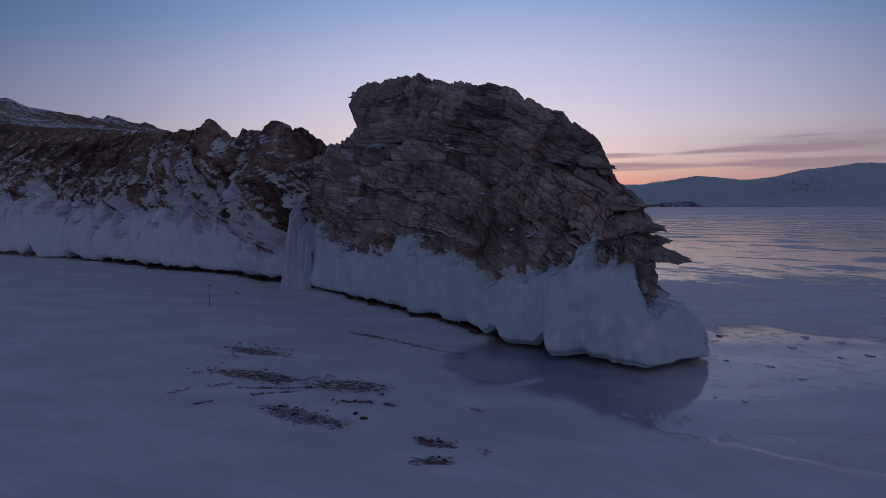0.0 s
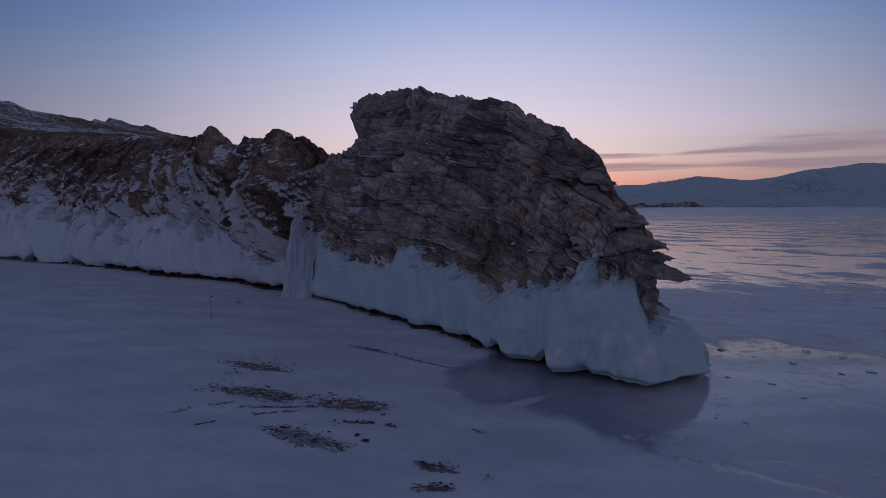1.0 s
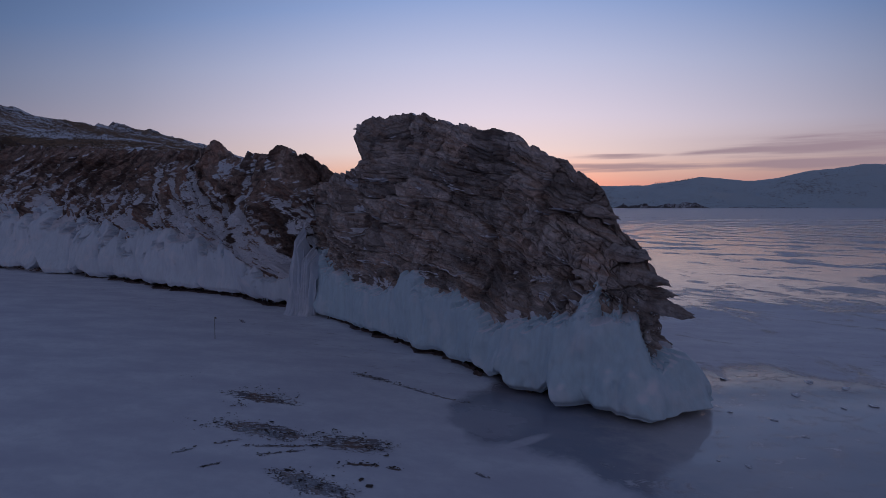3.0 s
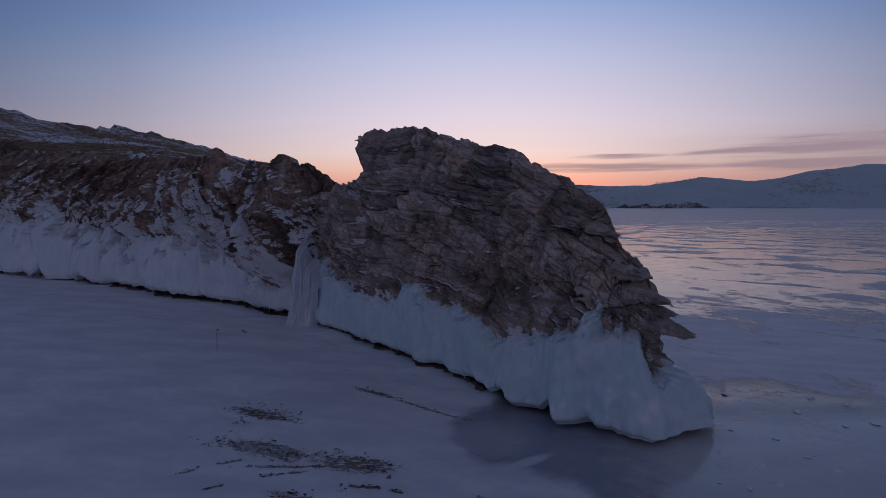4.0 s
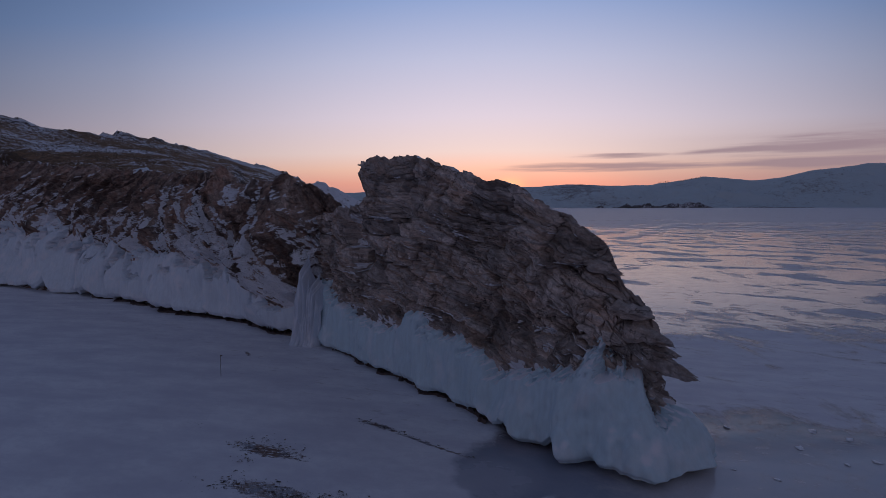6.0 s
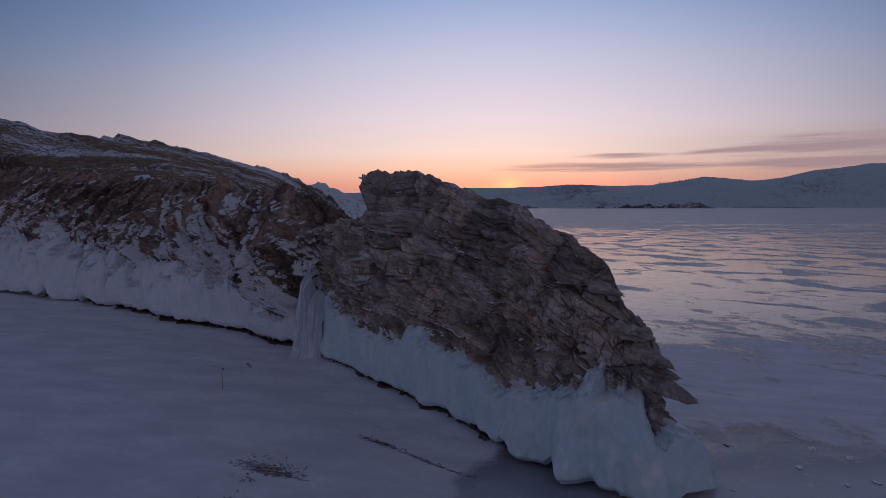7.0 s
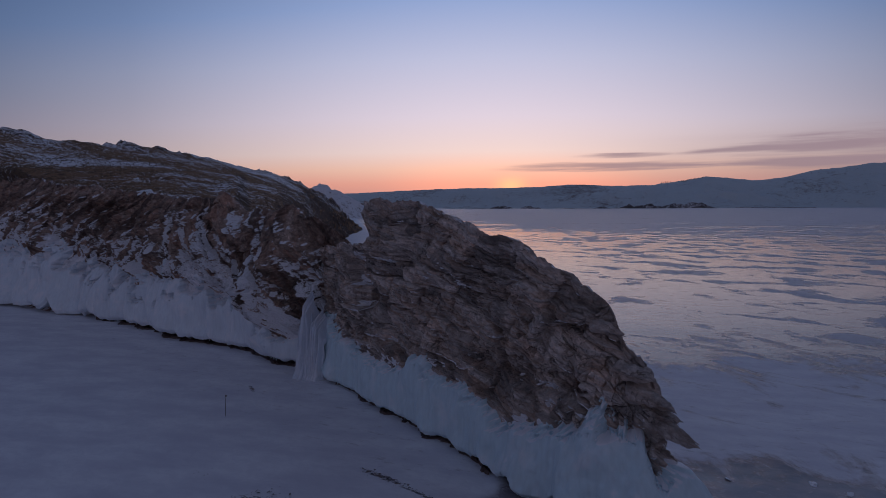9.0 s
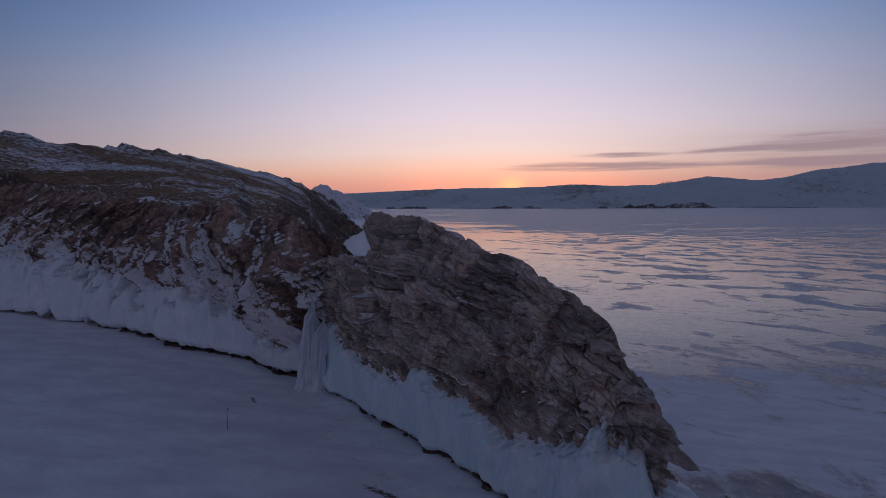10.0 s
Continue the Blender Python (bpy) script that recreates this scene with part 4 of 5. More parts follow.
# ---------------------------------------------------------------- the hill behind the cliff
BROW = [r for r in CLIFF_CREST if r[0] < 0.75] + [(0.78, -19.5, 64.5, 16.8), (0.86, -20.8, 80, 14.3), (0.93, -22, 105, 10.5), (1, -27, 150, -2)]
RIDGE = [(0, -175, 130, 46), (0.12, -150, 155, 42.5), (0.2, -139, 180, 40.2), (0.32, -134, 205, 40.6), (0.45, -131, 245, 42.4), (0.53, -131, 275, 42.0), (0.63, -130, 340, 41.4),
         (0.74, -126, 400, 39.0), (0.84, -113, 450, 29.5), (0.92, -98, 455, 17), (1, -64, 395, -2)]


def build_tufts(P):
    """Dead grass tufts and small stones that stand out of the thin snow."""
    rng = np.random.default_rng(21)
    n = 42000
    i = rng.integers(2, P.shape[0] - 2, n)
    j = (P.shape[1] * rng.random(n) ** 0.75).astype(int).clip(4, P.shape[1] - 2)
    f, g = rng.random((n, 1)), rng.random((n, 1))
    q = P[i, j] * (1 - f) * (1 - g) + P[i + 1, j] * f * (1 - g) + P[i, j + 1] * (1 - f) * g + P[i + 1, j + 1] * f * g
    keep = value_noise(q[:, 0] * 0.06, q[:, 1] * 0.06, q[:, 0] * 0, 33) + 0.6 * value_noise(q[:, 0] * 0.25, q[:, 1] * 0.25, q[:, 0] * 0, 34) > -0.25
    q = q[keep]
    n = len(q)
    size = 0.10 + 0.24 * rng.random(n) ** 3
    ang = rng.random(n) * 6.28
    ring = [np.stack([q[:, 0] + size * rng.uniform(0.6, 1.4, n) * np.cos(ang + k), q[:, 1] + size * rng.uniform(0.6, 1.4, n) * np.sin(ang + k), q[:, 2] - 0.15], 1) for k in (0, 1.6, 3.1, 4.7)]
    tip = np.stack([q[:, 0] + 0.1 * size, q[:, 1], q[:, 2] + size * rng.uniform(0.5, 1.1, n)], 1)
    verts = np.stack(ring + [tip], 1).reshape(-1, 3)
    base = np.arange(n)[:, None] * 5
    faces = np.concatenate([base + np.array([[a, (a + 1) % 4, 4]]) for a in range(4)], 0)
    me = bpy.data.meshes.new("grass_tufts")
    me.from_pydata(verts.tolist(), [], faces.tolist())
    me.materials.append(TUFT)
    tagged(new("grass_tufts", me), "dead brown grass tufts and stones on the hillside", "grass", kind="stuff")


def build_hill():
    u, v = np.linspace(0, 1, 420), np.linspace(-0.02, 1, 200)
    U, V = np.meshgrid(u, v, indexing="ij")
    ax, ay, az = soft_table(BROW, U, 0.01)
    bx, by, bz = soft_table(RIDGE, U, 0.012)
    az = az - 1.1
    w = np.clip(V, 0, 1) ** 1.7
    X, Y = ax + (bx - ax) * w, ay + (by - ay) * w
    bow = np.sin(np.pi * np.sqrt(w)) * np.interp(U, [0, 0.5, 0.8, 0.9, 1], [0.5, -1.5, -5, -11, -13])
    Z = az + (bz - az) * w ** 0.9 + bow
    rough = np.minimum(1, w * 30 + 0.15)
    Z = Z + rough * (1.5 * fbm(X * 0.02, Y * 0.02, X * 0, 201, 4) * np.minimum(1, (1 - w) * 6 + 0.25) + 0.45 * fbm(X * 0.15, Y * 0.15, X * 0, 202, 4))
    Z = Z + step01(V, 0.90, 1.0) * 2.2 * np.maximum(0, ridged(X * 0.06, Y * 0.06, X * 0, 205, 5) - 0.42)
    Z[:, 0] -= 3
    P = np.stack([X, Y, Z], -1)
    k = np.linspace(0, 1, 30)[None, 1:]
    e = P[:, -1:, :]
    Q = np.stack([e[..., 0] - 70 * k, e[..., 1] + 60 * k, e[..., 2] * (1 - k ** 1.3) - 2 * k], -1)
    rough_edge = step01(U, 0.72, 0.88) * np.minimum(1, w * 12 + 0.12)
    P[..., 2] += rough_edge * 2.0 * (-1.0 + ridged(X * 0.13, Y * 0.13, X * 0, 209, 4))
    build_tufts(P)
    me = grid_mesh("hillside", np.concatenate([P, Q], 1), GRASS, flip=True)
    tagged(new("island_hill", me), "long island hill of dry brown grass and thin snow", "hill", kind="structure")


build_hill()


def mound(name, cx, cy, rx, ry, h, mat, seed, label):
    a, r = np.linspace(0, 2 * np.pi, 97)[:-1], np.linspace(0, 1, 50)
    R, A = np.meshgrid(r, a, indexing="ij")
    X, Y = cx + rx * R * np.cos(A), cy + ry * R * np.sin(A)
    Z = h * (1 - R ** 1.7) * (1 + 0.25 * fbm(X * 0.03, Y * 0.03, X * 0, seed, 4)) + 0.8 * fbm(X * 0.1, Y * 0.1, X * 0, seed + 9, 3) - 1.5 * R
    tagged(new(name, grid_mesh(name, np.stack([X, Y, Z], -1), mat, closed=True)), label, "hill", kind="structure")


mound("island_point", -205, 840, 84, 90, 47, POINT, 301, "rocky far end of the island with thin snow")


# ---------------------------------------------------------------- the far shore
def far_range(name, shore, ridge, seed, amp, label):
    u, v = np.linspace(0, 1, 420), np.linspace(0, 1, 90)
    U, V = np.meshgrid(u, v, indexing="ij")
    ax, ay = soft_table(shore, U, 0.006)
    bx, by, bz = soft_table(ridge, U, 0.006)
    X, Y = ax + (bx - ax) * V, ay + (by - ay) * V
    Z = -2 + (bz + 2) * V ** 1.15
    env = np.sin(np.pi * np.clip(V, 0, 1)) * 0.9 + 0.12
    Z = Z + env * amp * fbm(X * 0.0035, Y * 0.0035, X * 0, seed, 5) + 16.0 * (ridged(X * 0.008, Y * 0.004, X * 0, seed + 6, 4) - 0.5) * env + 2.0 * fbm(X * 0.02, Y * 0.02, X * 0, seed + 4, 3) * np.minimum(1, V * 8)
    P = np.stack([X, Y, Z], -1)
    e = P[:, -1:, :]
    k = np.linspace(0, 1, 8)[None, 1:]
    Q = np.stack([e[..., 0] + 0 * k, e[..., 1] + 500 * k, e[..., 2] * (1 - k)], -1)
    tagged(new(name, grid_mesh(name, np.concatenate([P, Q], 1), FAR, flip=True)), label, "hill", kind="structure")
    return P


def ridge_rows(rows, dist):
    span = rows[-1][0] - rows[0][0]
    return [((b - rows[0][0]) / span, b * dist, dist, 8.1 + tangent * dist) for b, tangent in rows]


# bearing (tangent from straight ahead) and slope of the skyline seen from the lake
EAST = [(-0.02, 0.000), (0.08, 0.008), (0.155, 0.018), (0.26, 0.030), (0.345, 0.037), (0.395, 0.044), (0.435, 0.0515), (0.455, 0.0535), (0.50, 0.048), (0.545, 0.0455), (0.59, 0.052), (0.64, 0.063), (0.70, 0.070),
        (0.735, 0.0755), (0.81, 0.0755), (0.92, 0.085), (1.2, 0.08), (1.6, 0.05)]
NORTH = [(-1.3, 0.03), (-0.6, 0.028), (-0.25, 0.024), (-0.16, 0.026), (-0.06, 0.031), (0.02, 0.033), (0.11, 0.0335), (0.17, 0.036), (0.22, 0.040), (0.27, 0.036), (0.36, 0.038), (0.5, 0.03), (0.7, 0.02)]
EAST_HILLS = far_range("far_shore_east", [(0, -0.02 * 3000, 3050), (0.2, 0.3 * 2950, 2950), (0.5, 0.75 * 3000, 3000), (1, 1.6 * 2900, 2900)], ridge_rows(EAST, 4000), 401, 26, "snow-covered hills on the far shore")
far_range("far_shore_north", [(0, -1.3 * 3600, 3600), (0.5, 0, 3500), (1, 0.7 * 3500, 3500)], ridge_rows(NORTH, 4400), 431, 18, "low snow-covered hills beyond the lake")


# ---------------------------------------------------------------- things on the ice
def rod(bm, a, b, r0, r1, sides=10):
    a, b = Vector(a), Vector(b)
    m = Matrix.Translation((a + b) / 2) @ (b - a).to_track_quat("Z", "Y").to_matrix().to_4x4()
    bmesh.ops.create_cone(bm, cap_ends=True, segments=sides, radius1=r0, radius2=r1, depth=(b - a).length, matrix=m)


WOOD = plain_material("weathered_wood", (0.16, 0.13, 0.11), 0.8)
pole = thing("marker_pole", (-19.4, 44.0, 0), "thin weathered wooden marker pole frozen upright in the ice", "pole")
bm = bmesh.new()
rod(bm, (0, 0, -0.05), (0.02, 0, 1.72), 0.026, 0.018)
part("shaft", bm, WOOD, pole)


# ---------------------------------------------------------------- slabs that jut from the headland's end
def slab_mesh(length, width, thick, seed):
    """A tongue of bedded rock along +x, root at the origin, thinning to a broken point."""
    a, b = np.linspace(0, 1, 40), np.linspace(0, 2 * np.pi, 37)[:-1]
    A, B = np.meshgrid(a, b, indexing="ij")
    taper = (1 - A ** 1.8) * 0.92 + 0.08
    taper = taper * (0.30 + 0.70 * step01(A, 0.0, 0.35)) * (1 + 0.25 * np.round(2 * fbm(A * 5, A * 0, A * 0, seed, 2)) * 0.5)
    cw, ct = np.cos(B), np.sin(B)
    sq = (np.abs(cw) ** 4 + np.abs(ct) ** 4) ** -0.25
    bed = 0.10 * np.round(3 * fbm(A * 3, np.sign(ct) * 2, cw * 1.5, seed + 3, 2))
    X = A * length + 0.12 * length * fbm(cw * 2, ct * 2, A * 0, seed + 1, 2) * A
    Y = cw * sq * width * 0.5 * taper * (1 + 0.2 * fbm(A * 4, B * 0.6, A * 0, seed + 2, 3))
    Z = ct * sq * thick * 0.5 * (taper * 0.8 + 0.2 * (1 - A)) * (1 + bed) + 0.12 * thick * fbm(A * 6, cw * 3, A * 0, seed + 5, 3)
    me = grid_mesh("rock_slab", np.stack([X, Y, Z], -1), ROCK, closed=True, flip=True)
    me.attributes.new("tone", "FLOAT", "POINT").data.foreach_set("value", np.full(X.size, 0.5, np.float32))
    me.attributes.new("snow", "FLOAT", "POINT").data.foreach_set("value", np.full(X.size, 0.22, np.float32))
    return me


def slab(root, tip, width, thick, seed):
    root, tip = Vector(root), Vector(tip)
    me = slab_mesh((tip - root).length, width, thick, seed)
    ob = part("rock_slab", me, ROCK, headland, "flat pointed slab of bedded rock")
    turn = (tip - root).to_track_quat("X", "Z").to_matrix().to_4x4()
    ob.matrix_local = Matrix.Translation(root - headland.location) @ turn


slab((9.9, 30.0, 5.9), (11.6, 26.6, 5.45), 1.5, 0.95, 1)
slab((9.7, 30.2, 6.4), (11.0, 27.6, 6.25), 1.7, 0.8, 2)
slab((9.4, 30.6, 7.3), (10.75, 27.6, 6.95), 2.0, 1.15, 3)
slab((8.8, 31.0, 8.3), (10.1, 28.7, 8.05), 2.2, 1.1, 4)
slab((7.2, 31.6, 10.9), (9.0, 30.2, 10.2), 1.8, 0.7, 6)
slab((-5.4, 44.9, 16.9), (-8.3, 48.4, 17.5), 1.6, 0.7, 7)


# ---------------------------------------------------------------- frozen fall in the gully and icicles
def build_icefall():
    fall = thing("frozen_fall", (-15.0, 55.4, 0), "narrow fluted curtain of frozen spray in the gully", "ice")
    a, z = np.linspace(0, 1, 220), np.linspace(0, 1, 90)
    A, Zt = np.meshgrid(a, z, indexing="ij")
    top = np.interp(A, [0, 0.1, 0.22, 0.36, 0.48, 0.56, 0.66, 0.78, 0.9, 1], [3.8, 5.6, 7.3, 8.9, 8.3, 6.5, 6.4, 6.9, 6.0, 4.6]) + 0.35 * fbm(A * 26, A * 0, A * 0, 511, 2)
    H = Zt * top
    flute = np.abs(value_noise(A * 10 + 0.15 * np.sin(H), H * 0.25, A * 0, 512)) + 0.2 * np.abs(value_noise(A * 24, H * 0.5, A * 0, 513))
    out = 0.35 + 0.85 * np.sin(np.pi * A) ** 0.7 * (1 - 0.45 * Zt) + 0.75 * flute * (1 - 0.5 * Zt) + 0.25 * step01(H, 0.6, 0.0) - 0.5 * np.exp(-((A - 0.58) / 0.035) ** 2) * step01(H, 1.5, 3.5)
    out = out - 1.3 * step01(Zt, 0.80, 1.0)
    P = np.stack([-1.25 + 3.0 * A - 0.45 * out, 0.1 - 1.1 * A - 0.9 * out, H - 0.1], -1)
    part("ice_curtain", grid_mesh("ice_curtain", P, SPRAY), SPRAY, fall)
    for k, (x, y, top, width) in enumerate(((-0.75, -0.95, 5.2, 0.15), (-0.45, -1.05, 7.0, 0.14), (-0.1, -1.2, 7.6, 0.14), (0.2, -1.3, 6.6, 0.13), (0.95, -1.6, 5.6, 0.14), (1.3, -1.6, 4.8, 0.15))):
        z, b = np.linspace(0, 1, 40), np.linspace(0, 2 * np.pi, 17)[:-1]
        Zt, B = np.meshgrid(z, b, indexing="ij")
        r = width * (1.25 - 0.9 * Zt) * (1 + 0.4 * np.abs(value_noise(B * 2.2, Zt * 4, B * 0, 500 + k)))
        P = np.stack([x + r * np.cos(B), y + 0.45 * Zt + r * np.sin(B), Zt * top - 0.1], -1)
        part("ice_column", grid_mesh("ice_column", P, SPRAY, closed=True), SPRAY, fall)


build_icefall()


def icicle_mesh(seed):
    z, b = np.linspace(0, 1, 8), np.linspace(0, 2 * np.pi, 8)[:-1]
    Zt, B = np.meshgrid(z, b, indexing="ij")
    r = (1 - Zt) ** 0.8 * (1 + 0.25 * fbm(B, Zt * 3, B * 0, seed, 2)) + 0.02
    P = np.stack([r * np.cos(B) + 0.25 * Zt * math.sin(seed), r * np.sin(B), -Zt], -1)
    return grid_mesh("icicle", P, ICE, closed=True, flip=True)


ICICLES = [icicle_mesh(600 + i) for i in range(5)]


def hang_icicles(parent, line, face, lo, hi, count, size, seed, sink):
    rng = random.Random(seed)
    for _ in range(count):
        u = rng.uniform(lo, hi)
        i = int(u * (len(line) - 1))
        nx, ny = (float(v) for v in face.front(np.array(u)))
        ob = new("icicle", ICICLES[rng.randrange(5)])
        ob.parent = parent
        ln = min(size * rng.uniform(0.4, 1.3), 9)
        ob.location = Vector(line[i]) - Vector((nx, ny, 0)) * rng.uniform(0.0, sink) - parent.location + Vector((0, 0, 0.1))
        w = ln * rng.uniform(0.10, 0.17)
        ob.scale = (w, w, min(ln, max(0.15, line[i][2] + 0.05)))
        ob.rotation_euler = (0, 0, rng.uniform(0, 6.28))


hang_icicles(head_ice, head_lip, HEAD, 0.10, 0.64, 36, 0.30, 1, 0.25)
hang_icicles(head_ice, head_hem, HEAD, 0.66, 0.93, 70, 0.7, 2, 0.05)
hang_icicles(head_ice, head_hem, HEAD, 0.10, 0.62, 50, 0.5, 3, 0.05)
hang_icicles(wall_ice, wall_lip, WALL, 0.20, 0.92, 40, 0.4, 4, 0.3)


# ---------------------------------------------------------------- rubble, lumps of ice, the pole's head
def rubble_material():
    m, nt, bsdf, p, normal = material("brown_rubble")
    geo = nt.nodes.new("ShaderNodeNewGeometry")
    n = noise_tex(nt, p, 12, 4, 0.65)
    col = ramp(nt, geo.outputs["Random Per Island"], [(0.0, (0.04, 0.036, 0.04)), (0.55, (0.09, 0.072, 0.066)), (0.85, (0.19, 0.14, 0.10)), (1.0, (0.30, 0.24, 0.19))])
    put(nt, bsdf.inputs["Base Color"], mix_color(nt, smooth_step(nt, n, 0.3, 0.8), mix_color(nt, 0.5, col, (0.03, 0.025, 0.022)), col))
    put(nt, bsdf.inputs["Roughness"], 0.85)
    return m


RUBBLE = rubble_material()


def build_rubble():
    """Half-buried flat stones in drifts of snow, too many to count."""
    rng = np.random.default_rng(5)
    verts, faces = [], []
    base = np.array([(x, y, z) for x in (-1, 1) for y in (-1, 1) for z in (-1, 1)], float)
    quads = [(0, 1, 3, 2), (4, 6, 7, 5), (0, 4, 5, 1), (2, 3, 7, 6), (0, 2, 6, 4), (1, 5, 7, 3)]
    # strips of stones: start, end, half width, count
    for x0, y0, x1, y1, half, count in ((-13.8, 31.4, -8.6, 29.2, 0.08, 110), (-12.7, 32.0, -8.9, 30.1, 0.45, 190), (-12.8, 29.6, -11.1, 28.9, 0.22, 60), (-12.3, 27.0, -7.2, 24.9, 0.50, 330), (-8.8, 26.0, -7.0, 24.9, 0.35, 120),
                                        (-6.8, 25.3, -2.7, 23.5, 0.45, 380), (-9.5, 24.0, -5.8, 24.1, 0.06, 110), (-8.7, 23.1, -6.5, 23.6, 0.08, 60), (-11.0, 24.2, -10.0, 24.7, 0.05, 30), (-12.4, 23.2, -11.7, 23.9, 0.05, 22),
                                        (-10.6, 21.9, -9.8, 22.4, 0.06, 32), (-2.9, 22.1, -2.1, 21.8, 0.05, 22), (-4.9, 22.4, -3.2, 22.2, 0.10, 60), (-7.7, 21.8, -3.7, 19.7, 0.42, 360), (-1.3, 18.7, 0.2, 18.1, 0.16, 130),
                                        (-1.2, 17.05, 0.1, 17.1, 0.12, 60), (0.9, 17.5, 1.6, 17.4, 0.12, 16), (0.8, 21.7, 1.5, 21.1, 0.05, 26), (-6.6, 35.1, -3.2, 32.6, 0.16, 170), (-3.2, 32.6, 1.0, 29.4, 0.05, 60), (-18.4, 34.2, -16.1, 34.3, 0.3, 20), (-14.0, 27.4, -12.0, 26.0, 0.4, 30)):
        along, reach = math.atan2(y1 - y0, x1 - x0), math.hypot(x1 - x0, y1 - y0)
        for _ in range(int(count * 0.62)):
            f = rng.random()
            clump = 0.35 + 0.65 * abs(math.sin(f * reach * 2.3 + x0)) * abs(math.sin(f * reach * 0.9 + y0))
            off = rng.normal(0, 1.5) * half * clump + rng.normal(0, 0.03)
            px = x0 + (x1 - x0) * f - math.sin(along) * off
            py = y0 + (y1 - y0) * f + math.cos(along) * off
            size = 0.010 + 0.036 * rng.random() ** 3
            b = base * (1 + 0.45 * rng.uniform(-1, 1, (8, 3))) * (size * rng.uniform(0.8, 2.4), size * rng.uniform(0.5, 1.0), size * rng.uniform(0.10, 0.25))
            t = along + rng.normal(0, 0.5)
            q = np.stack([px + b[:, 0] * math.cos(t) - b[:, 1] * math.sin(t), py + b[:, 0] * math.sin(t) + b[:, 1] * math.cos(t), b[:, 2] + 0.006 - 0.012 * rng.random()], 1)
            k = len(verts)
            verts.extend(q.tolist())
            faces.extend([tuple(i + k for i in f4) for f4 in quads])
    me = bpy.data.meshes.new("stone_rubble")
    me.from_pydata(verts, [], faces)
    me.materials.append(RUBBLE)
    tagged(new("stone_rubble", me), "flat brown stones half buried in wind-packed snow", "stones", kind="stuff")


build_rubble()


def lump_mesh(seed):
    a, b = np.linspace(0, np.pi, 14), np.linspace(0, 2 * np.pi, 19)[:-1]
    A, B = np.meshgrid(a, b, indexing="ij")
    x, y, z = np.sin(A) * np.cos(B), np.sin(A) * np.sin(B), np.cos(A)
    r = 1 + 0.45 * fbm(x * 1.3 + seed, y * 1.3, z * 1.3, seed, 3)
    r = np.round(r * 5) / 5 * 0.5 + r * 0.5
    return grid_mesh("ice_chunk", np.stack([x * r, y * r, z * r * 0.7 + 0.25], -1), GREY_ICE, closed=True, flip=True)


LUMPS = [lump_mesh(700 + i) for i in range(4)]
for i, (x, y, w) in enumerate(((14.6, 28.4, 0.20), (12.3, 22.3, 0.22), (19.7, 31.0, 0.42), (16.3, 27.3, 0.25), (22.0, 33.4, 0.5), (11.3, 22.8, 0.11), (22.8, 29.3, 0.35), (23.4, 32.2, 0.45), (16.6, 25.3, 0.22), (21.0, 29.0, 0.3),
                               (14.0, 33.8, 0.25), (17.0, 34.0, 0.3), (26.5, 30.5, 0.3))):
    ob = new("ice_chunk", LUMPS[i % 4])
    ob.location, ob.rotation_euler, ob.scale = (x, y, -0.02 - w * 0.10), (0, 0, i * 1.9), (w * 0.7, w * 0.45, w * 0.25)
    tagged(ob, "broken lump of grey ice on the lake ice", "ice chunk", "ice chunks on the lake")
for i, (x, y, w) in enumerate(((-3.3, 20.5, 0.34), (-3.7, 21.0, 0.28), (-6.2, 21.6, 0.22))):
    ob = new("boulder", bpy.data.meshes.new_from_object(bpy.data.objects["ice_chunk"]))
    ob.data.materials.clear()
    ob.data.materials.append(RUBBLE)
    ob.location, ob.rotation_euler, ob.scale = (x, y, -0.04), (0, 0, i * 1.3), (w * 0.42, w * 0.30, w * 0.16)
    tagged(ob, "small brown boulder frozen into the snow", "boulder", "boulders in the snow")

bm = bmesh.new()
bmesh.ops.create_cube(bm, size=1, matrix=Matrix.Translation((0.09, 0, 1.70)) @ Matrix.Diagonal((0.18, 0.025, 0.12, 1)))
bmesh.ops.bevel(bm, geom=bm.edges[:], offset=0.008, segments=1, affect="EDGES")
part("sign_board", bm, WOOD, pole, "small dark wooden board")


# ---------------------------------------------------------------- on the far shore: rocks at the water's edge and sparse trees
def shore_rocks(lo, hi, dist, height, seed):
    a, b = np.linspace(0, 1, 160), np.linspace(0, 1, 24)
    A, B = np.meshgrid(a, b, indexing="ij")
    X = (lo + (hi - lo) * A) * dist
    Y = dist + 90 * (B - 0.15) + 25 * fbm(A * 9, B * 0, A * 0, seed, 3)
    env = np.clip(0.15 + 0.9 * fbm(A * 6 + seed, A * 0, A * 0, seed + 1, 4) + 0.70, 0.1, 1.4) * np.minimum(1, np.minimum(A, 1 - A) * 12)
    Z = height * env * np.sin(np.pi * np.clip(B, 0, 1)) ** 0.6 * (1 + 0.35 * fbm(A * 60, B * 3, A * 0, seed + 2, 3)) - 1
    tagged(new("shore_rocks", grid_mesh("shore_rocks", np.stack([X, Y, Z], -1), SHORE, flip=True)), "dark rocky bank with snow on the far shore", "rocks", "far rocky banks")


shore_rocks(0.25, 0.47, 2920, 18, 811)
shore_rocks(0.06, 0.22, 3010, 11, 821)
shore_rocks(-0.13, -0.05, 3300, 9, 831)
shore_rocks(0.50, 0.66, 2950, 4, 841)


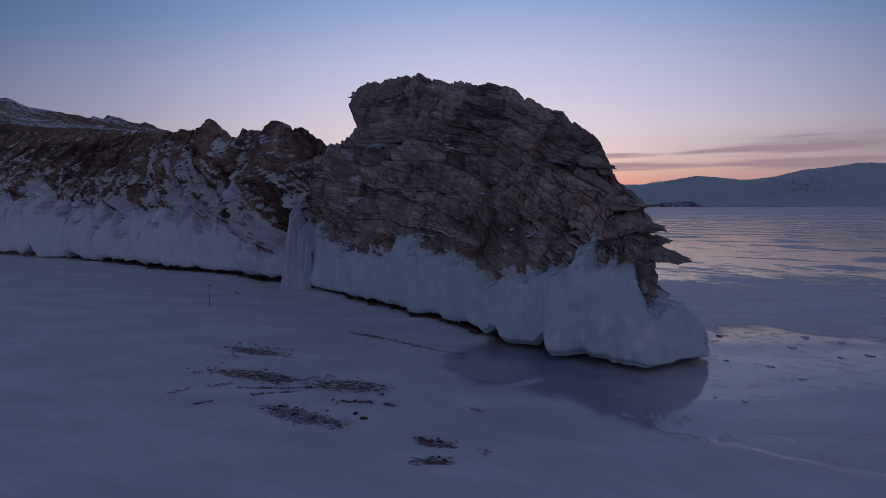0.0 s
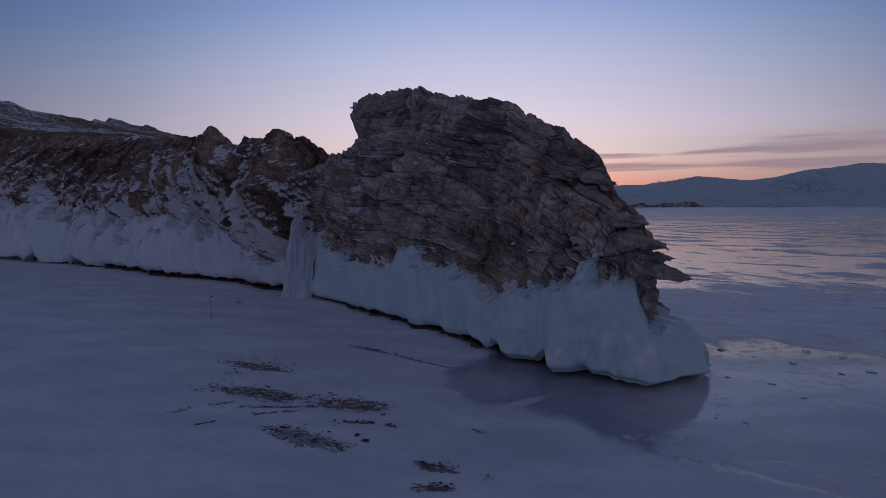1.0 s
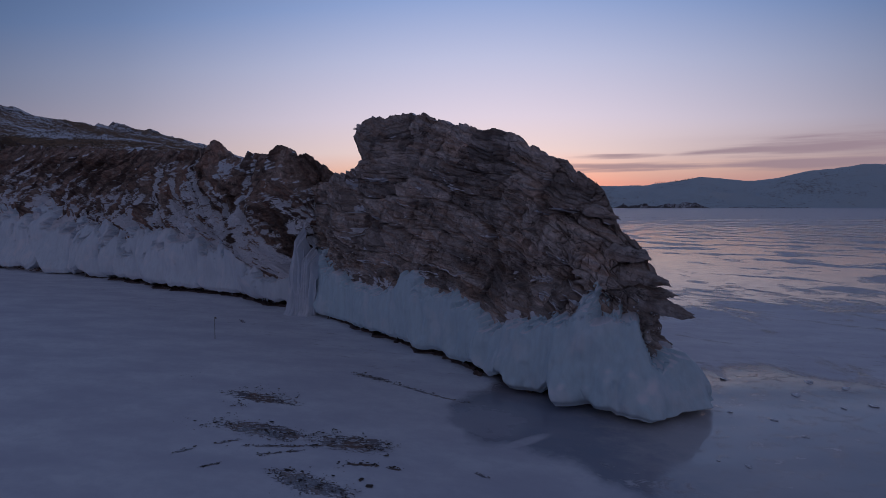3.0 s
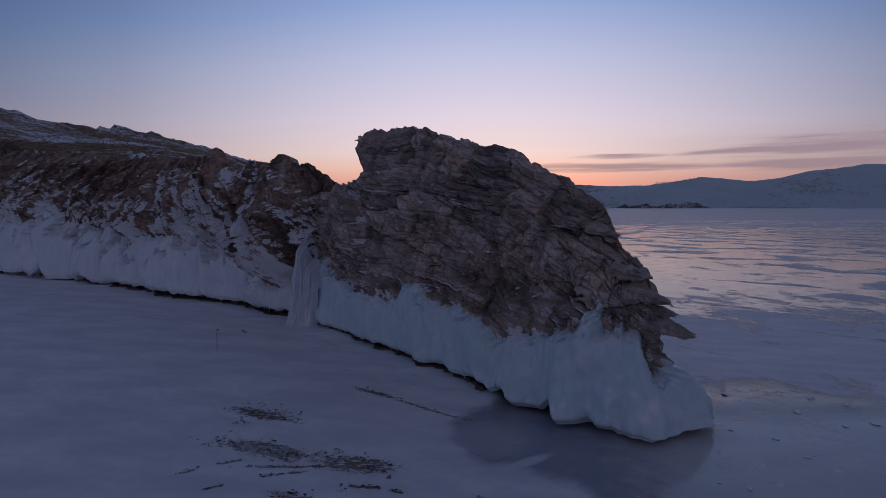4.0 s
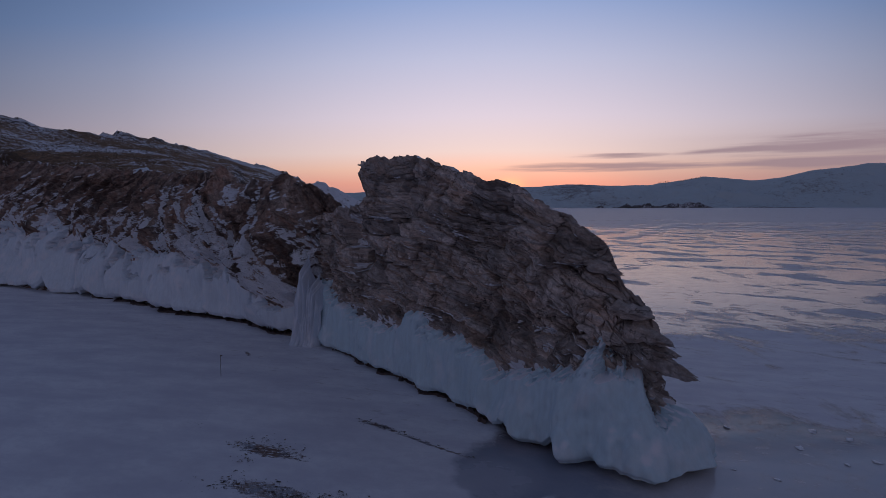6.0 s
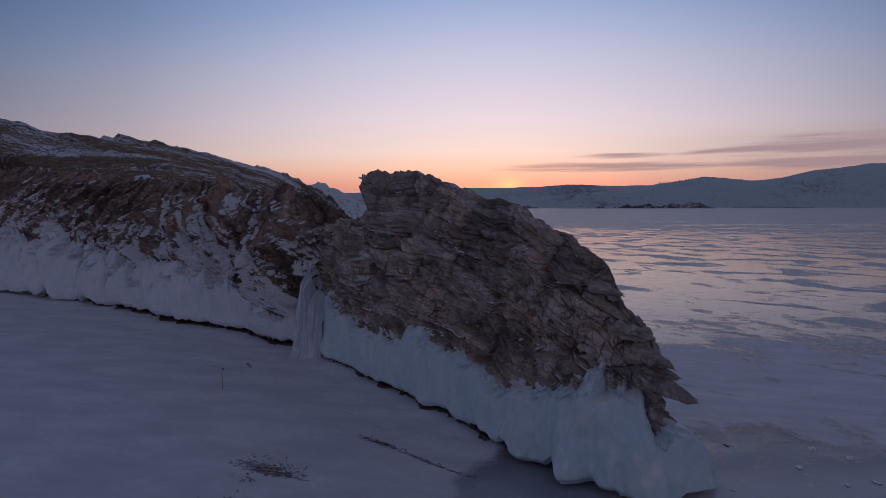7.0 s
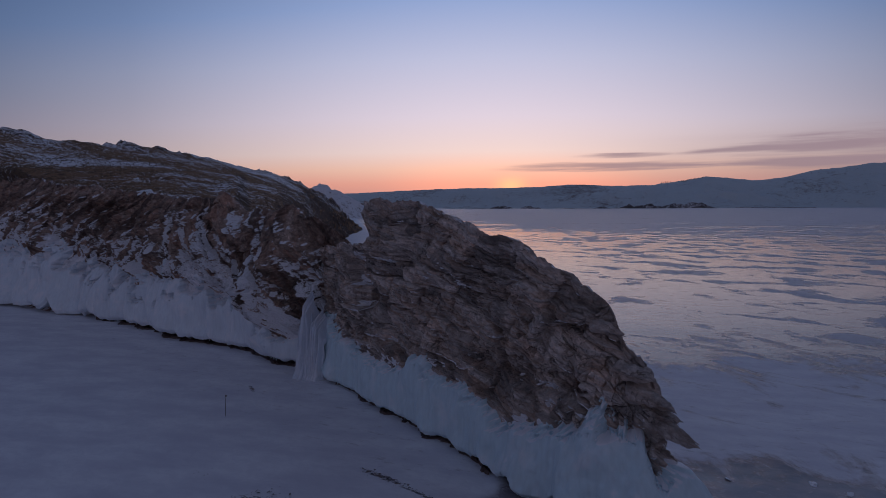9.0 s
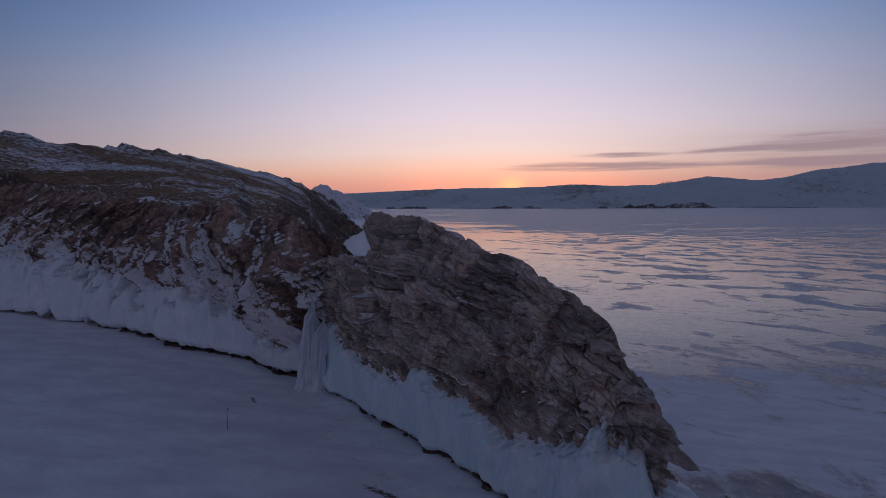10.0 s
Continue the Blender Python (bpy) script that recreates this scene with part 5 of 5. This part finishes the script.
def far_trees():
    rng = random.Random(9)
    bm = bmesh.new()
    flat = EAST_HILLS.reshape(-1, 3)
    spots = [(rng.uniform(0.365, 0.447), rng.uniform(0.975, 1.0), rng.uniform(7, 13)) for _ in range(46)]
    spots += [(rng.uniform(0.38, 0.43), rng.uniform(0.80, 0.90), rng.uniform(4, 8)) for _ in range(34)]
    spots += [(rng.uniform(0.62, 0.80), rng.uniform(0.80, 1.0), rng.uniform(4, 7)) for _ in range(22)]
    for b, v, h in spots:
        i = int(np.clip((b - EAST[0][0]) / (EAST[-1][0] - EAST[0][0]), 0, 1) * 419)
        x, y, z = (float(c) for c in EAST_HILLS[i, int(v * 89)])
        x += rng.uniform(-4, 4)
        rod(bm, (x, y, z - 1), (x, y, z + h), 0.5, 0.12, 5)
        for k in range(4):
            w = h * rng.uniform(0.16, 0.26) * (1 - k * 0.2)
            zz = z + h * (0.3 + 0.18 * k)
            rod(bm, (x + rng.uniform(-1, 1), y, zz), (x + rng.uniform(-0.6, 0.6), y, zz + h * 0.22), w, w * 0.25, 6)
    me = bpy.data.meshes.new("far_trees")
    bm.to_mesh(me)
    bm.free()
    me.materials.append(NEEDLES)
    tagged(new("far_trees", me), "sparse dark larches along the far ridge", "trees", kind="stuff")


NEEDLES = plain_material("dark_larch", (0.05, 0.045, 0.04), 0.9)
far_trees()


# ---------------------------------------------------------------- wind-packed drifts on the brow of the cliff
def snow_drift(cx, cy, rx, ry, turn, thick, seed):
    deps = bpy.context.evaluated_depsgraph_get()
    a, r = np.linspace(0, 2 * np.pi, 49)[:-1], np.linspace(0, 1, 16)
    R, A = np.meshgrid(r, a, indexing="ij")
    edge = R * (1 + 0.35 * fbm(np.cos(A) * 2 + seed, np.sin(A) * 2, A * 0, seed, 3))
    x, y = rx * edge * np.cos(A), ry * edge * np.sin(A)
    t = radians(turn)
    X, Y = cx + x * math.cos(t) - y * math.sin(t), cy + x * math.sin(t) + y * math.cos(t)
    Z = np.zeros_like(X)
    for i in np.ndindex(X.shape):
        hit, place, *_ = scene.ray_cast(deps, (X[i], Y[i], 80), (0, 0, -1))
        Z[i] = place.z if hit else 0
    Z = np.clip(Z, np.median(Z) - 0.5, np.median(Z) + 0.5) + thick * (1 - R ** 2) - 0.12
    ob = new("snow_drift", grid_mesh("snow_drift", np.stack([X, Y, Z], -1), SNOWY, closed=True))
    tagged(ob, "smooth wind-packed snow drift on the cliff's brow", "snow drift", "snow drifts on the brow")


bpy.context.view_layer.update()
snow_drift(-48.7, 87.0, 6.5, 0.9, -37, 0.7, 1)


# dark stones that show in the gap under the ice
for i, (x, y, w) in enumerate(((-8.5, 48.6, 0.34), (-11.8, 52.6, 0.3), (-4.4, 43.1, 0.3), (-0.4, 38.4, 0.36), (1.6, 36.2, 0.4), (-18.6, 59.6, 0.6), (-26.0, 65.6, 0.4), (-36.2, 71.0, 0.5), (4.6, 31.6, 0.35))):
    ob = new("boulder", bpy.data.objects["boulder"].data)
    ob.location, ob.rotation_euler, ob.scale = (x, y, -0.03), (0, 0, i * 2.1), (w * 0.9, w * 0.6, w * 0.6)
    tagged(ob, "dark stone under the lip of the splash ice", "boulder", "stones at the rock's foot")
